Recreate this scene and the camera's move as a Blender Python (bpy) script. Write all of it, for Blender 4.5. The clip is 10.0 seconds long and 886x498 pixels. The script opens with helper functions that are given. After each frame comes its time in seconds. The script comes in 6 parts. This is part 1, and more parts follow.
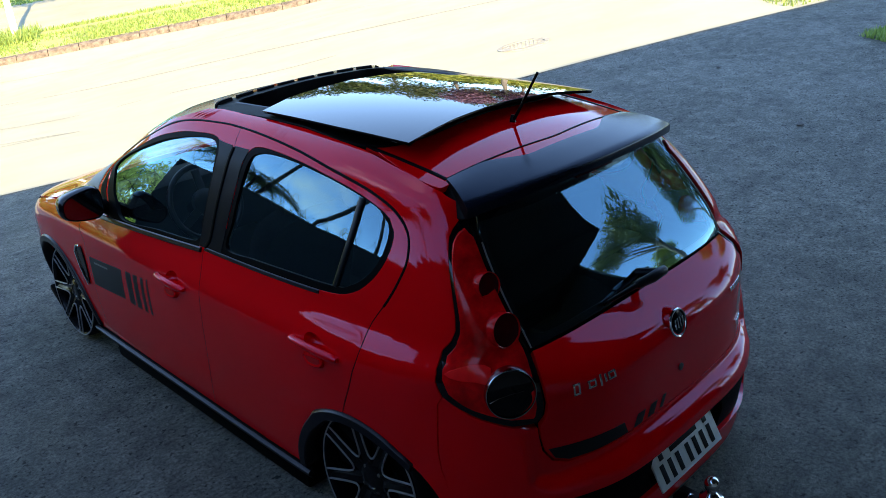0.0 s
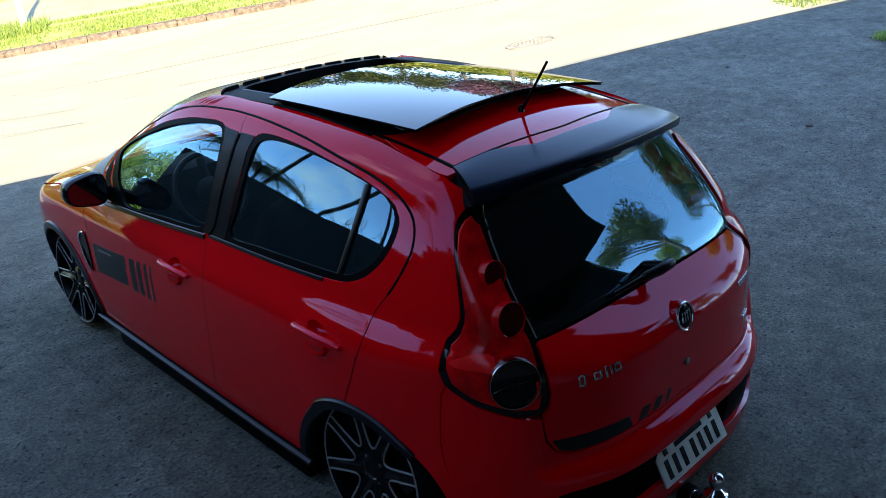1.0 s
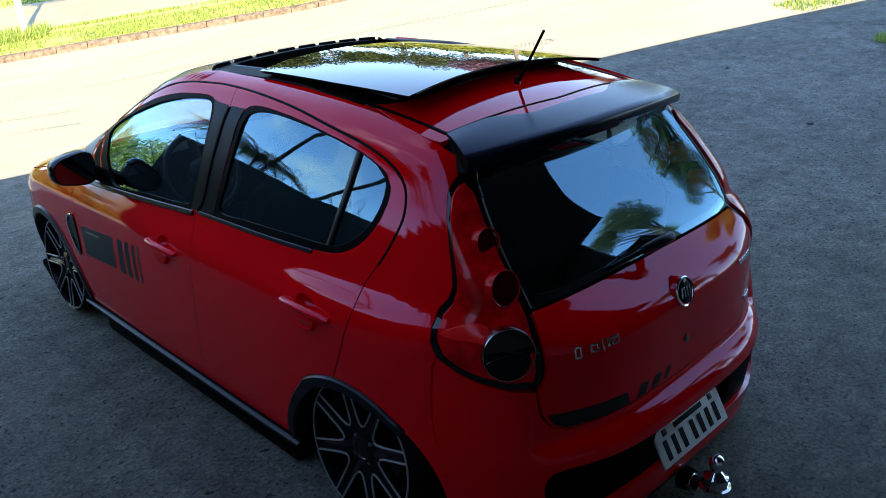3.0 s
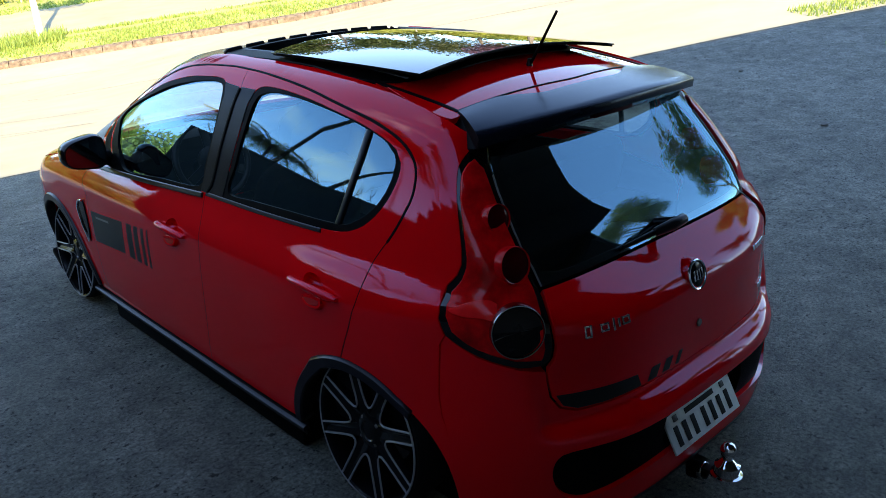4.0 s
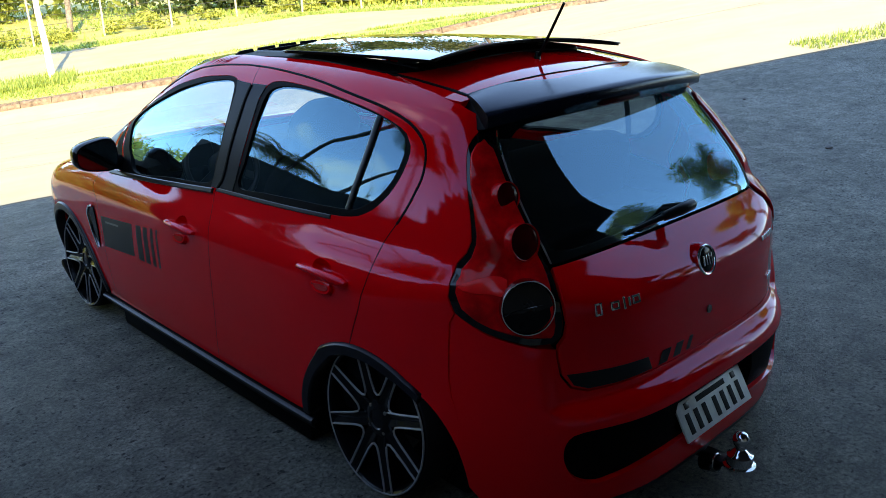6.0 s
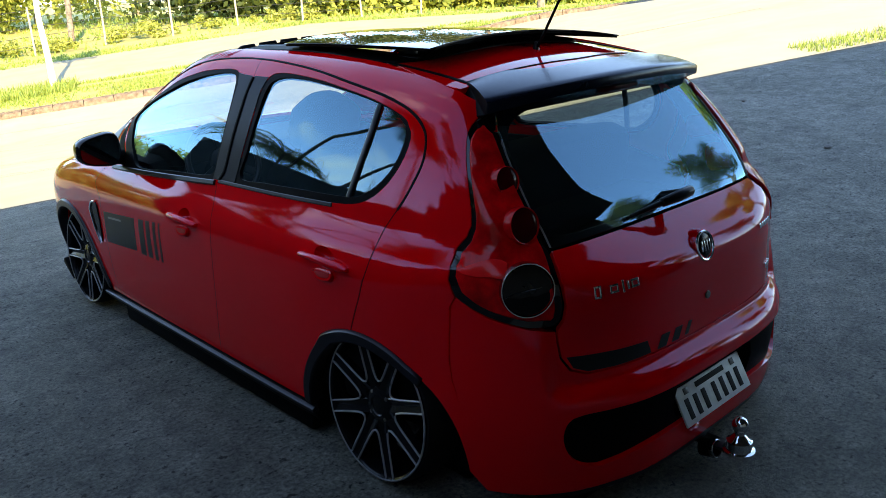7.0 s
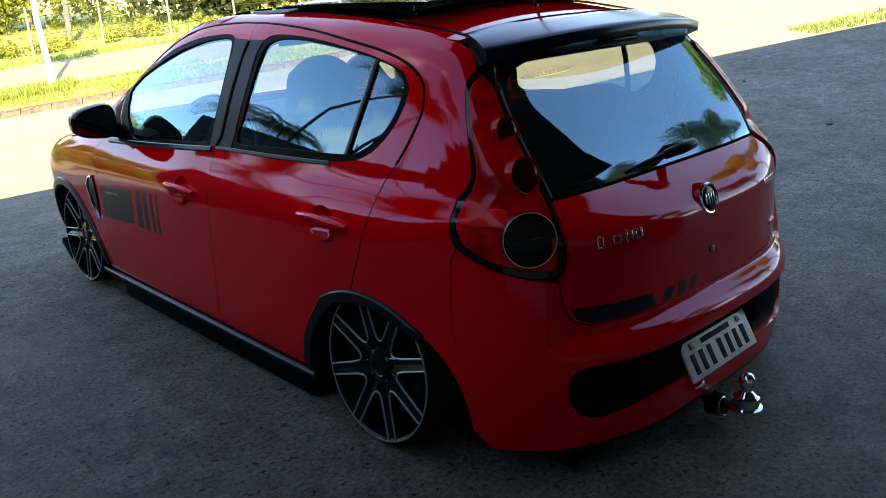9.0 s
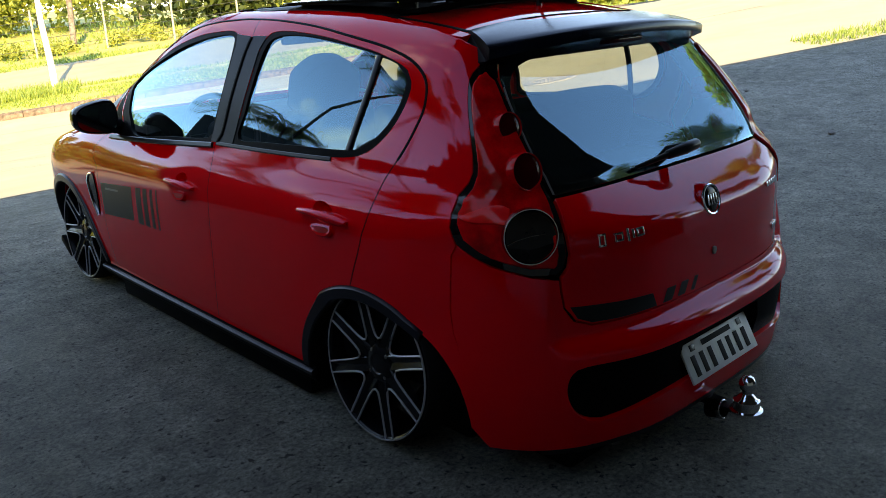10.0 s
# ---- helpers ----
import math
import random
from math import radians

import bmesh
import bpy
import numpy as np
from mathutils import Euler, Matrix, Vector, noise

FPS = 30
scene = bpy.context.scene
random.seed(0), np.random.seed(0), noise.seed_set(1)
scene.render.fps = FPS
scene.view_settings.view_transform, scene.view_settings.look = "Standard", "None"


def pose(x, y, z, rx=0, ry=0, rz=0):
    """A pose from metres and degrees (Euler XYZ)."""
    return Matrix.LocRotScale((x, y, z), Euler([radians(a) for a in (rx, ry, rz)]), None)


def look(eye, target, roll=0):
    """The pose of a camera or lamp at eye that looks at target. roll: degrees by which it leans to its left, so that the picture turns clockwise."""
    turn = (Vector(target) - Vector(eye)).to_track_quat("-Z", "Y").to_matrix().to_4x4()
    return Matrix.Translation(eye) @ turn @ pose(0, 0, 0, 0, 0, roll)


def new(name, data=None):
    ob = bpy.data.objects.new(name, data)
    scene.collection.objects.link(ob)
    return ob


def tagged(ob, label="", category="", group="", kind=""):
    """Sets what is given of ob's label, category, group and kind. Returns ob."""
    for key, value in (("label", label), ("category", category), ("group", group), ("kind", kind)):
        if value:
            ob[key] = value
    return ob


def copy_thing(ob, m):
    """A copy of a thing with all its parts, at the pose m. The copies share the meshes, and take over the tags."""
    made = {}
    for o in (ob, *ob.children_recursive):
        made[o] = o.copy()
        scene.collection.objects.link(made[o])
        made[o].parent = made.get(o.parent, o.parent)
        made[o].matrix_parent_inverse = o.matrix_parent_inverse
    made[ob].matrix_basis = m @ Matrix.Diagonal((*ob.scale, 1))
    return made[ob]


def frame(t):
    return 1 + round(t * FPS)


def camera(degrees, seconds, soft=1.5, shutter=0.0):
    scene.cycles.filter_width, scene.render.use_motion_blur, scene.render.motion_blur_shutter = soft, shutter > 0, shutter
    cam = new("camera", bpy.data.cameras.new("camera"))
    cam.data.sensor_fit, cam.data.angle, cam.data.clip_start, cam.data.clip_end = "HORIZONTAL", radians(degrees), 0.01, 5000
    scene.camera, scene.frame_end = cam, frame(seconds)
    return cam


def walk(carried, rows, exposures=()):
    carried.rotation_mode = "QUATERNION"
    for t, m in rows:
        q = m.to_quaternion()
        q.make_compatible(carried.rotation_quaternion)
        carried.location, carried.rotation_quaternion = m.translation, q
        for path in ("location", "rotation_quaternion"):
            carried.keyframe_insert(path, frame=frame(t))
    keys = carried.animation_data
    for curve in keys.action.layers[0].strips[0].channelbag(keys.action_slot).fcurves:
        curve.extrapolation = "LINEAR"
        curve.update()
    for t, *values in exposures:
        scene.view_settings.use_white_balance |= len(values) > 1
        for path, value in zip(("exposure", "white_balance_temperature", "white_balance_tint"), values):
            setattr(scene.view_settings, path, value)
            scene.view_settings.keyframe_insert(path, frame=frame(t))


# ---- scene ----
cam = camera(56.5, 10.0, soft=0.85)
PATH = [
    (0, (-2.142, -1.765, 2.013), (-0.871, -0.431, 1.234), -4.1),
    (0.5, (-2.146, -1.755, 1.995), (-0.879, -0.419, 1.214), -3.4),
    (1, (-2.139, -1.753, 1.973), (-0.876, -0.412, 1.193), -3.3),
    (1.5, (-2.13, -1.755, 1.944), (-0.866, -0.414, 1.167), -3.3),
    (2, (-2.122, -1.746, 1.911), (-0.859, -0.404, 1.134), -3.3),
    (3.5, (-2.114, -1.747, 1.783), (-0.842, -0.393, 1.042), -2.6),
    (4, (-2.124, -1.754, 1.736), (-0.863, -0.385, 1.004), -2.5),
    (4.5, (-2.134, -1.766, 1.689), (-0.872, -0.381, 0.99), -2.7),
    (5, (-2.146, -1.774, 1.648), (-0.874, -0.38, 0.986), -2.6),
    (5.5, (-2.165, -1.778, 1.605), (-0.887, -0.38, 0.961), -2.5),
    (7, (-2.214, -1.818, 1.513), (-0.93, -0.412, 0.901), -2.7),
    (7.5, (-2.219, -1.824, 1.479), (-0.935, -0.419, 0.867), -3.3),
    (8, (-2.217, -1.821, 1.441), (-0.934, -0.415, 0.827), -3.5),
    (8.5, (-2.216, -1.819, 1.408), (-0.935, -0.413, 0.791), -3.5),
    (9, (-2.218, -1.817, 1.385), (-0.938, -0.41, 0.766), -3.5),
    (9.5, (-2.216, -1.815, 1.368), (-0.933, -0.406, 0.76), -3.5),
    (10, (-2.219, -1.814, 1.349), (-0.934, -0.403, 0.75), -2.7),
]
walk(cam, [(t, look(eye, target, roll)) for t, eye, target, roll in PATH],
     exposures=[(0.0, 2.66, 8100, 12), (3.5, 2.66, 8500, 13), (7.0, 2.74, 9500, 14), (9.0, 2.80, 10700, 16), (10.0, 2.66, 11800, 16)])

# ---- world and sun ----
UX, VX = Vector((0.894, -0.447, 0.0)), Vector((0.447, 0.894, 0.0))   # along the street, across it
SUN_EL = radians(25.8)
sun_way = (VX * math.cos(SUN_EL) + UX * -0.04 * math.cos(SUN_EL) - Vector((0, 0, math.sin(SUN_EL)))).normalized()
world = bpy.data.worlds.new("sky")
scene.world = world
world.use_nodes = True
wn = world.node_tree
sky = wn.nodes.new("ShaderNodeTexSky")
sky.sky_type, sky.sun_disc = "NISHITA", False
sky.sun_elevation = SUN_EL
sky.sun_rotation = math.atan2(-sun_way.x, -sun_way.y)
sky.altitude = 2200.0
sky.air_density, sky.dust_density, sky.ozone_density = 1.0, 0.0, 4.0
tc = wn.nodes.new("ShaderNodeTexCoord")
cloud = wn.nodes.new("ShaderNodeTexNoise")
cloud.inputs["Scale"].default_value, cloud.inputs["Detail"].default_value, cloud.inputs["Roughness"].default_value = 3.4, 7.0, 0.55
wn.links.new(tc.outputs["Generated"], cloud.inputs["Vector"])
cr = wn.nodes.new("ShaderNodeValToRGB")
cr.color_ramp.elements[0].position, cr.color_ramp.elements[1].position = 0.57, 0.72
wn.links.new(cloud.outputs["Fac"], cr.inputs[0])
mixer = wn.nodes.new("ShaderNodeMix")
mixer.data_type, mixer.blend_type = "RGBA", "MIX"
side = wn.nodes.new("ShaderNodeVectorMath")
side.operation = "DOT_PRODUCT"
bank = UX * math.cos(radians(163)) + VX * math.sin(radians(163)) + Vector((0, 0, 0.42))
side.inputs[1].default_value = bank.normalized()
wn.links.new(tc.outputs["Generated"], side.inputs[0])
gather = wn.nodes.new("ShaderNodeMapRange")         # the clouds gather in one quarter of the sky
gather.inputs["From Min"].default_value, gather.inputs["From Max"].default_value = 0.55, 0.93
wn.links.new(side.outputs["Value"], gather.inputs[0])
amount = wn.nodes.new("ShaderNodeMath")
amount.operation = "MULTIPLY"
wn.links.new(cr.outputs[0], amount.inputs[0])
wn.links.new(gather.outputs[0], amount.inputs[1])
wn.links.new(amount.outputs[0], mixer.inputs[0])
clear = wn.nodes.new("ShaderNodeMix")
clear.data_type, clear.blend_type = "RGBA", "MULTIPLY"
clear.inputs[0].default_value = 1.0
clear.inputs[7].default_value = (0.92, 1.03, 1.10, 1.0)
wn.links.new(sky.outputs[0], clear.inputs[6])
wn.links.new(clear.outputs[2], mixer.inputs[6])
mixer.inputs[7].default_value = (3.4, 3.7, 4.2, 1.0)
wn.links.new(mixer.outputs[2], wn.nodes["Background"].inputs[0])
wn.nodes["Background"].inputs[1].default_value = 0.15
sun_lamp = new("sun", bpy.data.lights.new("sun", "SUN"))
sun_lamp.data.energy, sun_lamp.data.angle, sun_lamp.data.color = 2.35, radians(0.55), (1.0, 0.87, 0.62)
sun_lamp.matrix_world = look((0, 0, 30), Vector((0, 0, 30)) + sun_way)

# ---- materials ----


def base(name, rough=0.5, metal=0.0, coat=0.0, ior=1.5):
    m = bpy.data.materials.new(name)
    m.use_nodes = True
    b = m.node_tree.nodes["Principled BSDF"]
    b.inputs["Roughness"].default_value, b.inputs["Metallic"].default_value = rough, metal
    b.inputs["Coat Weight"].default_value, b.inputs["IOR"].default_value = coat, ior
    b.inputs["Coat Roughness"].default_value = 0.02
    return m, m.node_tree, b


def noisy(nt, scale, detail=4.0, rough=0.6, kind="Object"):
    tc = nt.nodes.new("ShaderNodeTexCoord")
    n = nt.nodes.new("ShaderNodeTexNoise")
    n.inputs["Scale"].default_value, n.inputs["Detail"].default_value = scale, detail
    n.inputs["Roughness"].default_value = rough
    nt.links.new(tc.outputs[kind], n.inputs["Vector"])
    return n.outputs["Fac"]


def ramp(nt, fac, stops):
    r = nt.nodes.new("ShaderNodeValToRGB")
    while len(r.color_ramp.elements) < len(stops):
        r.color_ramp.elements.new(0.5)
    for e, (p, c) in zip(r.color_ramp.elements, stops):
        e.position, e.color = p, (*c, 1.0)
    nt.links.new(fac, r.inputs[0])
    return r.outputs[0]


def blend(nt, a, b, fac, mode="MULTIPLY"):
    m = nt.nodes.new("ShaderNodeMix")
    m.data_type, m.blend_type = "RGBA", mode
    if isinstance(fac, float):
        m.inputs[0].default_value = fac
    else:
        nt.links.new(fac, m.inputs[0])
    for k, v in ((6, a), (7, b)):
        if isinstance(v, tuple):
            m.inputs[k].default_value = (*v, 1.0)
        else:
            nt.links.new(v, m.inputs[k])
    return m.outputs[2]


def bump(nt, bsdf, fac, strength, distance):
    b = nt.nodes.new("ShaderNodeBump")
    b.inputs["Strength"].default_value, b.inputs["Distance"].default_value = strength, distance
    nt.links.new(fac, b.inputs["Height"])
    nt.links.new(b.outputs[0], bsdf.inputs["Normal"])


def plain(name, color, rough=0.5, metal=0.0, coat=0.0, vary=0.15, scale=8.0, grain=0.0, spec=0.5):
    m, nt, b = base(name, rough, metal, coat)
    b.inputs["Specular IOR Level"].default_value = spec
    low = tuple(c * (1 - vary) for c in color)
    high = tuple(min(1, c * (1 + vary)) for c in color)
    nt.links.new(ramp(nt, noisy(nt, scale), [(0.3, low), (0.7, high)]), b.inputs["Base Color"])
    if grain:
        bump(nt, b, noisy(nt, scale * 40), grain, 0.002)
    return m


def paint_material():
    m, nt, b = base("red_car_paint", 0.02, 0.0, 0.0, 1.49)
    col = ramp(nt, noisy(nt, 2.0), [(0.3, (0.80, 0.001, 0.0026)), (0.7, (0.87, 0.0013, 0.0034))])
    nt.links.new(col, b.inputs["Base Color"])
    b.inputs["Specular Tint"].default_value = (0.82, 0.62, 1.0, 1.0)      # violet put into the reflections, in place of a bluer sky
    bump(nt, b, noisy(nt, 900.0, 2.0), 0.03, 0.0004)
    return m


def concrete_material():
    m, nt, b = base("driveway_concrete", 0.75)
    b.inputs["Specular IOR Level"].default_value = 0.2
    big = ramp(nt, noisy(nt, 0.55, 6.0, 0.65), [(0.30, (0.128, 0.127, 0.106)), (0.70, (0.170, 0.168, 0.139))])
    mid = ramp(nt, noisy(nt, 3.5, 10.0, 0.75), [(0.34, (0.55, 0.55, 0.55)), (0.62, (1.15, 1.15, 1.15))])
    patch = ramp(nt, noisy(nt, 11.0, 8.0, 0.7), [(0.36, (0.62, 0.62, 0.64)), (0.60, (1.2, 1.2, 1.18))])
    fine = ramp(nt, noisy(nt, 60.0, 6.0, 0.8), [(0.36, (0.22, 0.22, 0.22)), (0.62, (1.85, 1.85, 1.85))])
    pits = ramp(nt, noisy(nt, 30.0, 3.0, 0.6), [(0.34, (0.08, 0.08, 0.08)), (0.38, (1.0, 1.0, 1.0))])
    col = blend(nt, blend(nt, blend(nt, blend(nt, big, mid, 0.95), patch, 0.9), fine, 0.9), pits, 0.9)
    nt.links.new(col, b.inputs["Base Color"])
    rgh = ramp(nt, noisy(nt, 1.3, 6.0), [(0.3, (0.48, 0.48, 0.48)), (0.7, (0.70, 0.70, 0.70))])
    nt.links.new(rgh, b.inputs["Roughness"])
    bump(nt, b, noisy(nt, 34.0, 12.0, 0.85), 1.0, 0.032)
    return m


def glass_material(name, tint, strength, sky_tint=(0.36, 0.77, 0.97)):
    m = bpy.data.materials.new(name)
    m.use_nodes = True
    nt = m.node_tree
    nt.nodes.clear()
    out = nt.nodes.new("ShaderNodeOutputMaterial")
    tr, gl = nt.nodes.new("ShaderNodeBsdfTransparent"), nt.nodes.new("ShaderNodeBsdfGlossy")
    tr.inputs[0].default_value = (*tint, 1)
    gl.inputs["Roughness"].default_value = 0.0
    # blue of the mirrored sky is put into the glossy colour
    gl.inputs["Color"].default_value = (*sky_tint, 1)
    lw = nt.nodes.new("ShaderNodeLayerWeight")
    lw.inputs[0].default_value = 0.5
    pw, fr = nt.nodes.new("ShaderNodeMath"), nt.nodes.new("ShaderNodeMapRange")
    pw.operation, pw.inputs[1].default_value = "POWER", 4.2
    nt.links.new(lw.outputs["Facing"], pw.inputs[0])
    fr.inputs["To Min"].default_value, fr.inputs["To Max"].default_value = strength, 1.0
    nt.links.new(pw.outputs[0], fr.inputs[0])
    mx = nt.nodes.new("ShaderNodeMixShader")
    nt.links.new(fr.outputs[0], mx.inputs[0])
    nt.links.new(tr.outputs[0], mx.inputs[1])
    nt.links.new(gl.outputs[0], mx.inputs[2])
    nt.links.new(mx.outputs[0], out.inputs[0])
    return m


def leaf_material(name, dark, light):
    m, nt, b = base(name, 0.55)
    geo = nt.nodes.new("ShaderNodeNewGeometry")
    nt.links.new(ramp(nt, geo.outputs["Random Per Island"], [(0.1, dark), (0.9, light)]), b.inputs["Base Color"])
    b.inputs["Transmission Weight"].default_value = 0.0
    tr = nt.nodes.new("ShaderNodeBsdfTranslucent")
    nt.links.new(ramp(nt, geo.outputs["Random Per Island"], [(0.1, dark), (0.9, light)]), tr.inputs[0])
    mx = nt.nodes.new("ShaderNodeMixShader")
    mx.inputs[0].default_value = 0.35
    nt.links.new(b.outputs[0], mx.inputs[1])
    nt.links.new(tr.outputs[0], mx.inputs[2])
    nt.links.new(mx.outputs[0], nt.nodes["Material Output"].inputs[0])
    return m


RED = paint_material()
CONCRETE = concrete_material()
RED_DEEP = plain("darker_red_plastic", (0.45, 0.001, 0.003), 0.5, 0, 0.0, 0.1, spec=0.1)
BLACK_GLOSS = plain("gloss_black", (0.004, 0.004, 0.005), 0.12, 0, 0.0, 0.1, spec=0.14)
BLACK_SATIN = plain("satin_black", (0.005, 0.005, 0.006), 0.30, 0, 0.0, 0.2, 20, spec=0.3)
# reflected sky blue is put into the foil's base colour and specular tint
SPOILER_BLACK = plain("sky_tinted_black_foil", (0.003, 0.005, 0.010), 0.20, 0, 0, 0.15, 20, spec=0.20)
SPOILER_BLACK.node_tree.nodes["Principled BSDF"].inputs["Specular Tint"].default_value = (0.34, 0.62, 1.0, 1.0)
MIRROR_FACE = plain("wing_mirror_face", (0.14, 0.14, 0.15), 0.02, 1.0, 0, 0.03)
BLACK_TRIM = plain("black_rubber_trim", (0.003, 0.003, 0.003), 0.4, 0, 0, 0.2, 30, 0.05, spec=0.02)
BLACK_PLASTIC = plain("black_grained_plastic", (0.003, 0.003, 0.003), 0.48, 0, 0, 0.25, 25, 0.25, spec=0.02)
ARCH_GREY = plain("satin_arch_trim", (0.006, 0.006, 0.009), 0.30, 0, 0.0, 0.2, 15, 0.1, spec=0.27)
PILLAR_BLACK = plain("satin_pillar_foil", (0.008, 0.008, 0.009), 0.28, 0, 0.0, 0.15, 12, spec=0.08)
DARK_CLOTH = plain("charcoal_seat_cloth", (0.006, 0.006, 0.007), 0.9, 0, 0, 0.3, 40, 0.3, spec=0.03)
DASH = plain("dark_dashboard_plastic", (0.005, 0.005, 0.0055), 0.6, 0, 0, 0.2, 30, 0.2, spec=0.05)
CHROME = plain("polished_chrome", (0.82, 0.82, 0.84), 0.06, 1.0, 0, 0.05)
CHROME_DARK = plain("tarnished_chrome", (0.42, 0.42, 0.43), 0.12, 1.0, 0, 0.15, 40)
DULL_STEEL = plain("dull_steel", (0.20, 0.19, 0.18), 0.45, 1.0, 0, 0.3, 30)
RIM_BLACK = plain("black_wheel_lacquer", (0.004, 0.004, 0.0045), 0.22, 0, 0.1, 0.1, spec=0.2)
RIM_CUT = plain("diamond_cut_alloy", (0.30, 0.30, 0.305), 0.34, 0.6, 0, 0.08, 60)
TYRE = plain("tyre_rubber", (0.006, 0.006, 0.006), 0.8, 0, 0, 0.25, 30, 0.3, spec=0.15)
PLATE_GREY = plain("plate_enamel", (0.70, 0.69, 0.64), 0.4, 0, 0, 0.12, 20)
PLATE_INK = plain("plate_ink", (0.008, 0.008, 0.008), 0.6, spec=0.1)
LENS_RED = plain("red_lamp_lens", (0.68, 0.003, 0.005), 0.05, 0, 0.0, 0.40, 14, spec=0.22)
LENS_BRIGHT = plain("bright_red_reflector", (0.95, 0.012, 0.012), 0.12, 0.0, 0.0, 0.12, 30, spec=0.2)
LENS_MID = plain("red_lamp_barrel", (0.62, 0.004, 0.006), 0.10, 0.0, 0.0, 0.3, 30, spec=0.15)
LAMP_BLACK = plain("gloss_black_lamp_border", (0.003, 0.003, 0.0035), 0.04, 0, 0.0, 0.1, spec=0.5)
LENS_SMOKE = plain("smoked_lamp_lens", (0.045, 0.0015, 0.002), 0.05, 0, 0.0, 0.3, spec=0.10)
GLASS_EDGE = plain("pale_edge_line", (0.14, 0.15, 0.15), 0.3)
LENS_DARK = plain("black_lamp_glass", (0.006, 0.005, 0.005), 0.04, 0, 0.0, 0.3, 20, spec=0.22)
SAIL_GREY = plain("grey_pillar_plastic", (0.26, 0.25, 0.22), 0.45, 0, 0, 0.08)
STICKER = plain("matt_black_decal", (0.006, 0.007, 0.007), 0.35, 0, 0.15, 0.1, spec=0.3)
GLASS_SIDE = glass_material("tinted_side_glass", (0.70, 0.75, 0.71), 0.19)
GLASS_REAR = glass_material("dark_rear_glass", (0.84, 0.88, 0.83), 0.19)
GLASS_CLEAR = glass_material("windscreen_glass", (0.80, 0.85, 0.83), 0.045)
GLASS_ROOF = plain("black_sunroof_glass", (0.002, 0.002, 0.003), 0.012, 0, 0.0, 0.1, spec=0.32)
# paler concrete for the sunlit side of the shadow's edge
ROAD = plain("lit_side_concrete", (0.45, 0.405, 0.265), 0.85, 0, 0, 0.10, 0.7, 0.3)
PATH_DUST = plain("pale_pavement", (0.37, 0.34, 0.23), 0.9, 0, 0, 0.12, 0.6, 0.3)
CRACK = plain("dirty_crack", (0.030, 0.029, 0.025), 0.9, 0, 0, 0.3, 9)
JOINT = plain("tarred_joint", (0.19, 0.16, 0.11), 0.9, 0, 0, 0.3, 4)
KERB_STONE = plain("earth_stained_kerb", (0.16, 0.122, 0.09), 0.9, 0, 0, 0.6, 7.0, 0.6)
EARTH = plain("dry_grass_field", (0.38, 0.39, 0.13), 0.95, 0, 0, 0.35, 0.35, 0.4)
GRASS = leaf_material("grass_blades", (0.17, 0.27, 0.055), (0.36, 0.47, 0.12))
LEAF = leaf_material("bush_leaves", (0.19, 0.25, 0.05), (0.48, 0.52, 0.13))
LEAF_DARK = leaf_material("tree_leaves", (0.025, 0.05, 0.012), (0.09, 0.13, 0.03))
LEAF_MID = leaf_material("grey_green_leaves", (0.06, 0.085, 0.035), (0.17, 0.20, 0.08))
LEAF_PALM = leaf_material("palm_leaves", (0.05, 0.08, 0.02), (0.12, 0.15, 0.04))
BLOSSOM = leaf_material("pink_blossom", (0.12, 0.05, 0.07), (0.42, 0.24, 0.36))
BARK = plain("grey_bark", (0.20, 0.17, 0.14), 0.9, 0, 0, 0.55, 5, 0.6)
PALM_BARK = plain("dark_palm_bark", (0.055, 0.045, 0.035), 0.9, 0, 0, 0.4, 6, 0.6)
LIMEWASH = plain("limewashed_bark", (0.72, 0.70, 0.66), 0.9, 0, 0, 0.12, 6, 0.4)
# near black: the shade on these walls is put into their colour
WALL_PLASTER = plain("darkened_wall_plaster", (0.019, 0.017, 0.015), 0.9, 0, 0, 0.3, 1.5, 0.4)
# pale so that the unseen house walls bounce light onto the car
HOUSE_PLASTER = plain("pale_bounce_plaster", (0.32, 0.27, 0.22), 0.9, 0, 0, 0.15, 1.2, 0.3)
ROOF_DARK = plain("dark_canopy_sheet", (0.05, 0.05, 0.05), 0.8, 0, 0, 0.25, 1.5)
IRON = plain("cast_iron_cover", (0.36, 0.32, 0.23), 0.7, 0, 0, 0.3, 8, 0.4)
WOOD_POST = plain("weathered_fence_post", (0.33, 0.31, 0.26), 0.9, 0, 0, 0.3, 6, 0.4)
PEBBLE = plain("pebble_stone", (0.09, 0.08, 0.07), 0.8, 0, 0, 0.3, 30)

# ---- mesh helpers ----


def mesh_object(name, verts, faces, material, smooth=True):
    me = bpy.data.meshes.new(name)
    me.from_pydata([tuple(v) for v in verts], [], [tuple(f) for f in faces])
    me.materials.append(material)
    me.polygons.foreach_set("use_smooth", [smooth] * len(me.polygons))
    me.update()
    return new(name, me)


def under(ob, parent, label=""):
    ob.parent = parent
    if label:
        ob["label"] = label
    return ob


def part(name, bm, material, parent, label="", smooth=True, crease=35):
    """Link a bmesh as one mesh object under a thing or a part."""
    bmesh.ops.recalc_face_normals(bm, faces=bm.faces)
    for f in bm.faces:
        f.smooth = smooth
    if smooth:
        for e in bm.edges:
            e.smooth = len(e.link_faces) == 2 and e.calc_face_angle(0) < radians(crease)
    me = bpy.data.meshes.new(name)
    bm.to_mesh(me)
    bm.free()
    me.materials.append(material)
    ob = new(name, me)
    if parent:
        ob.parent = parent
    if label:
        ob["label"] = label
    return ob


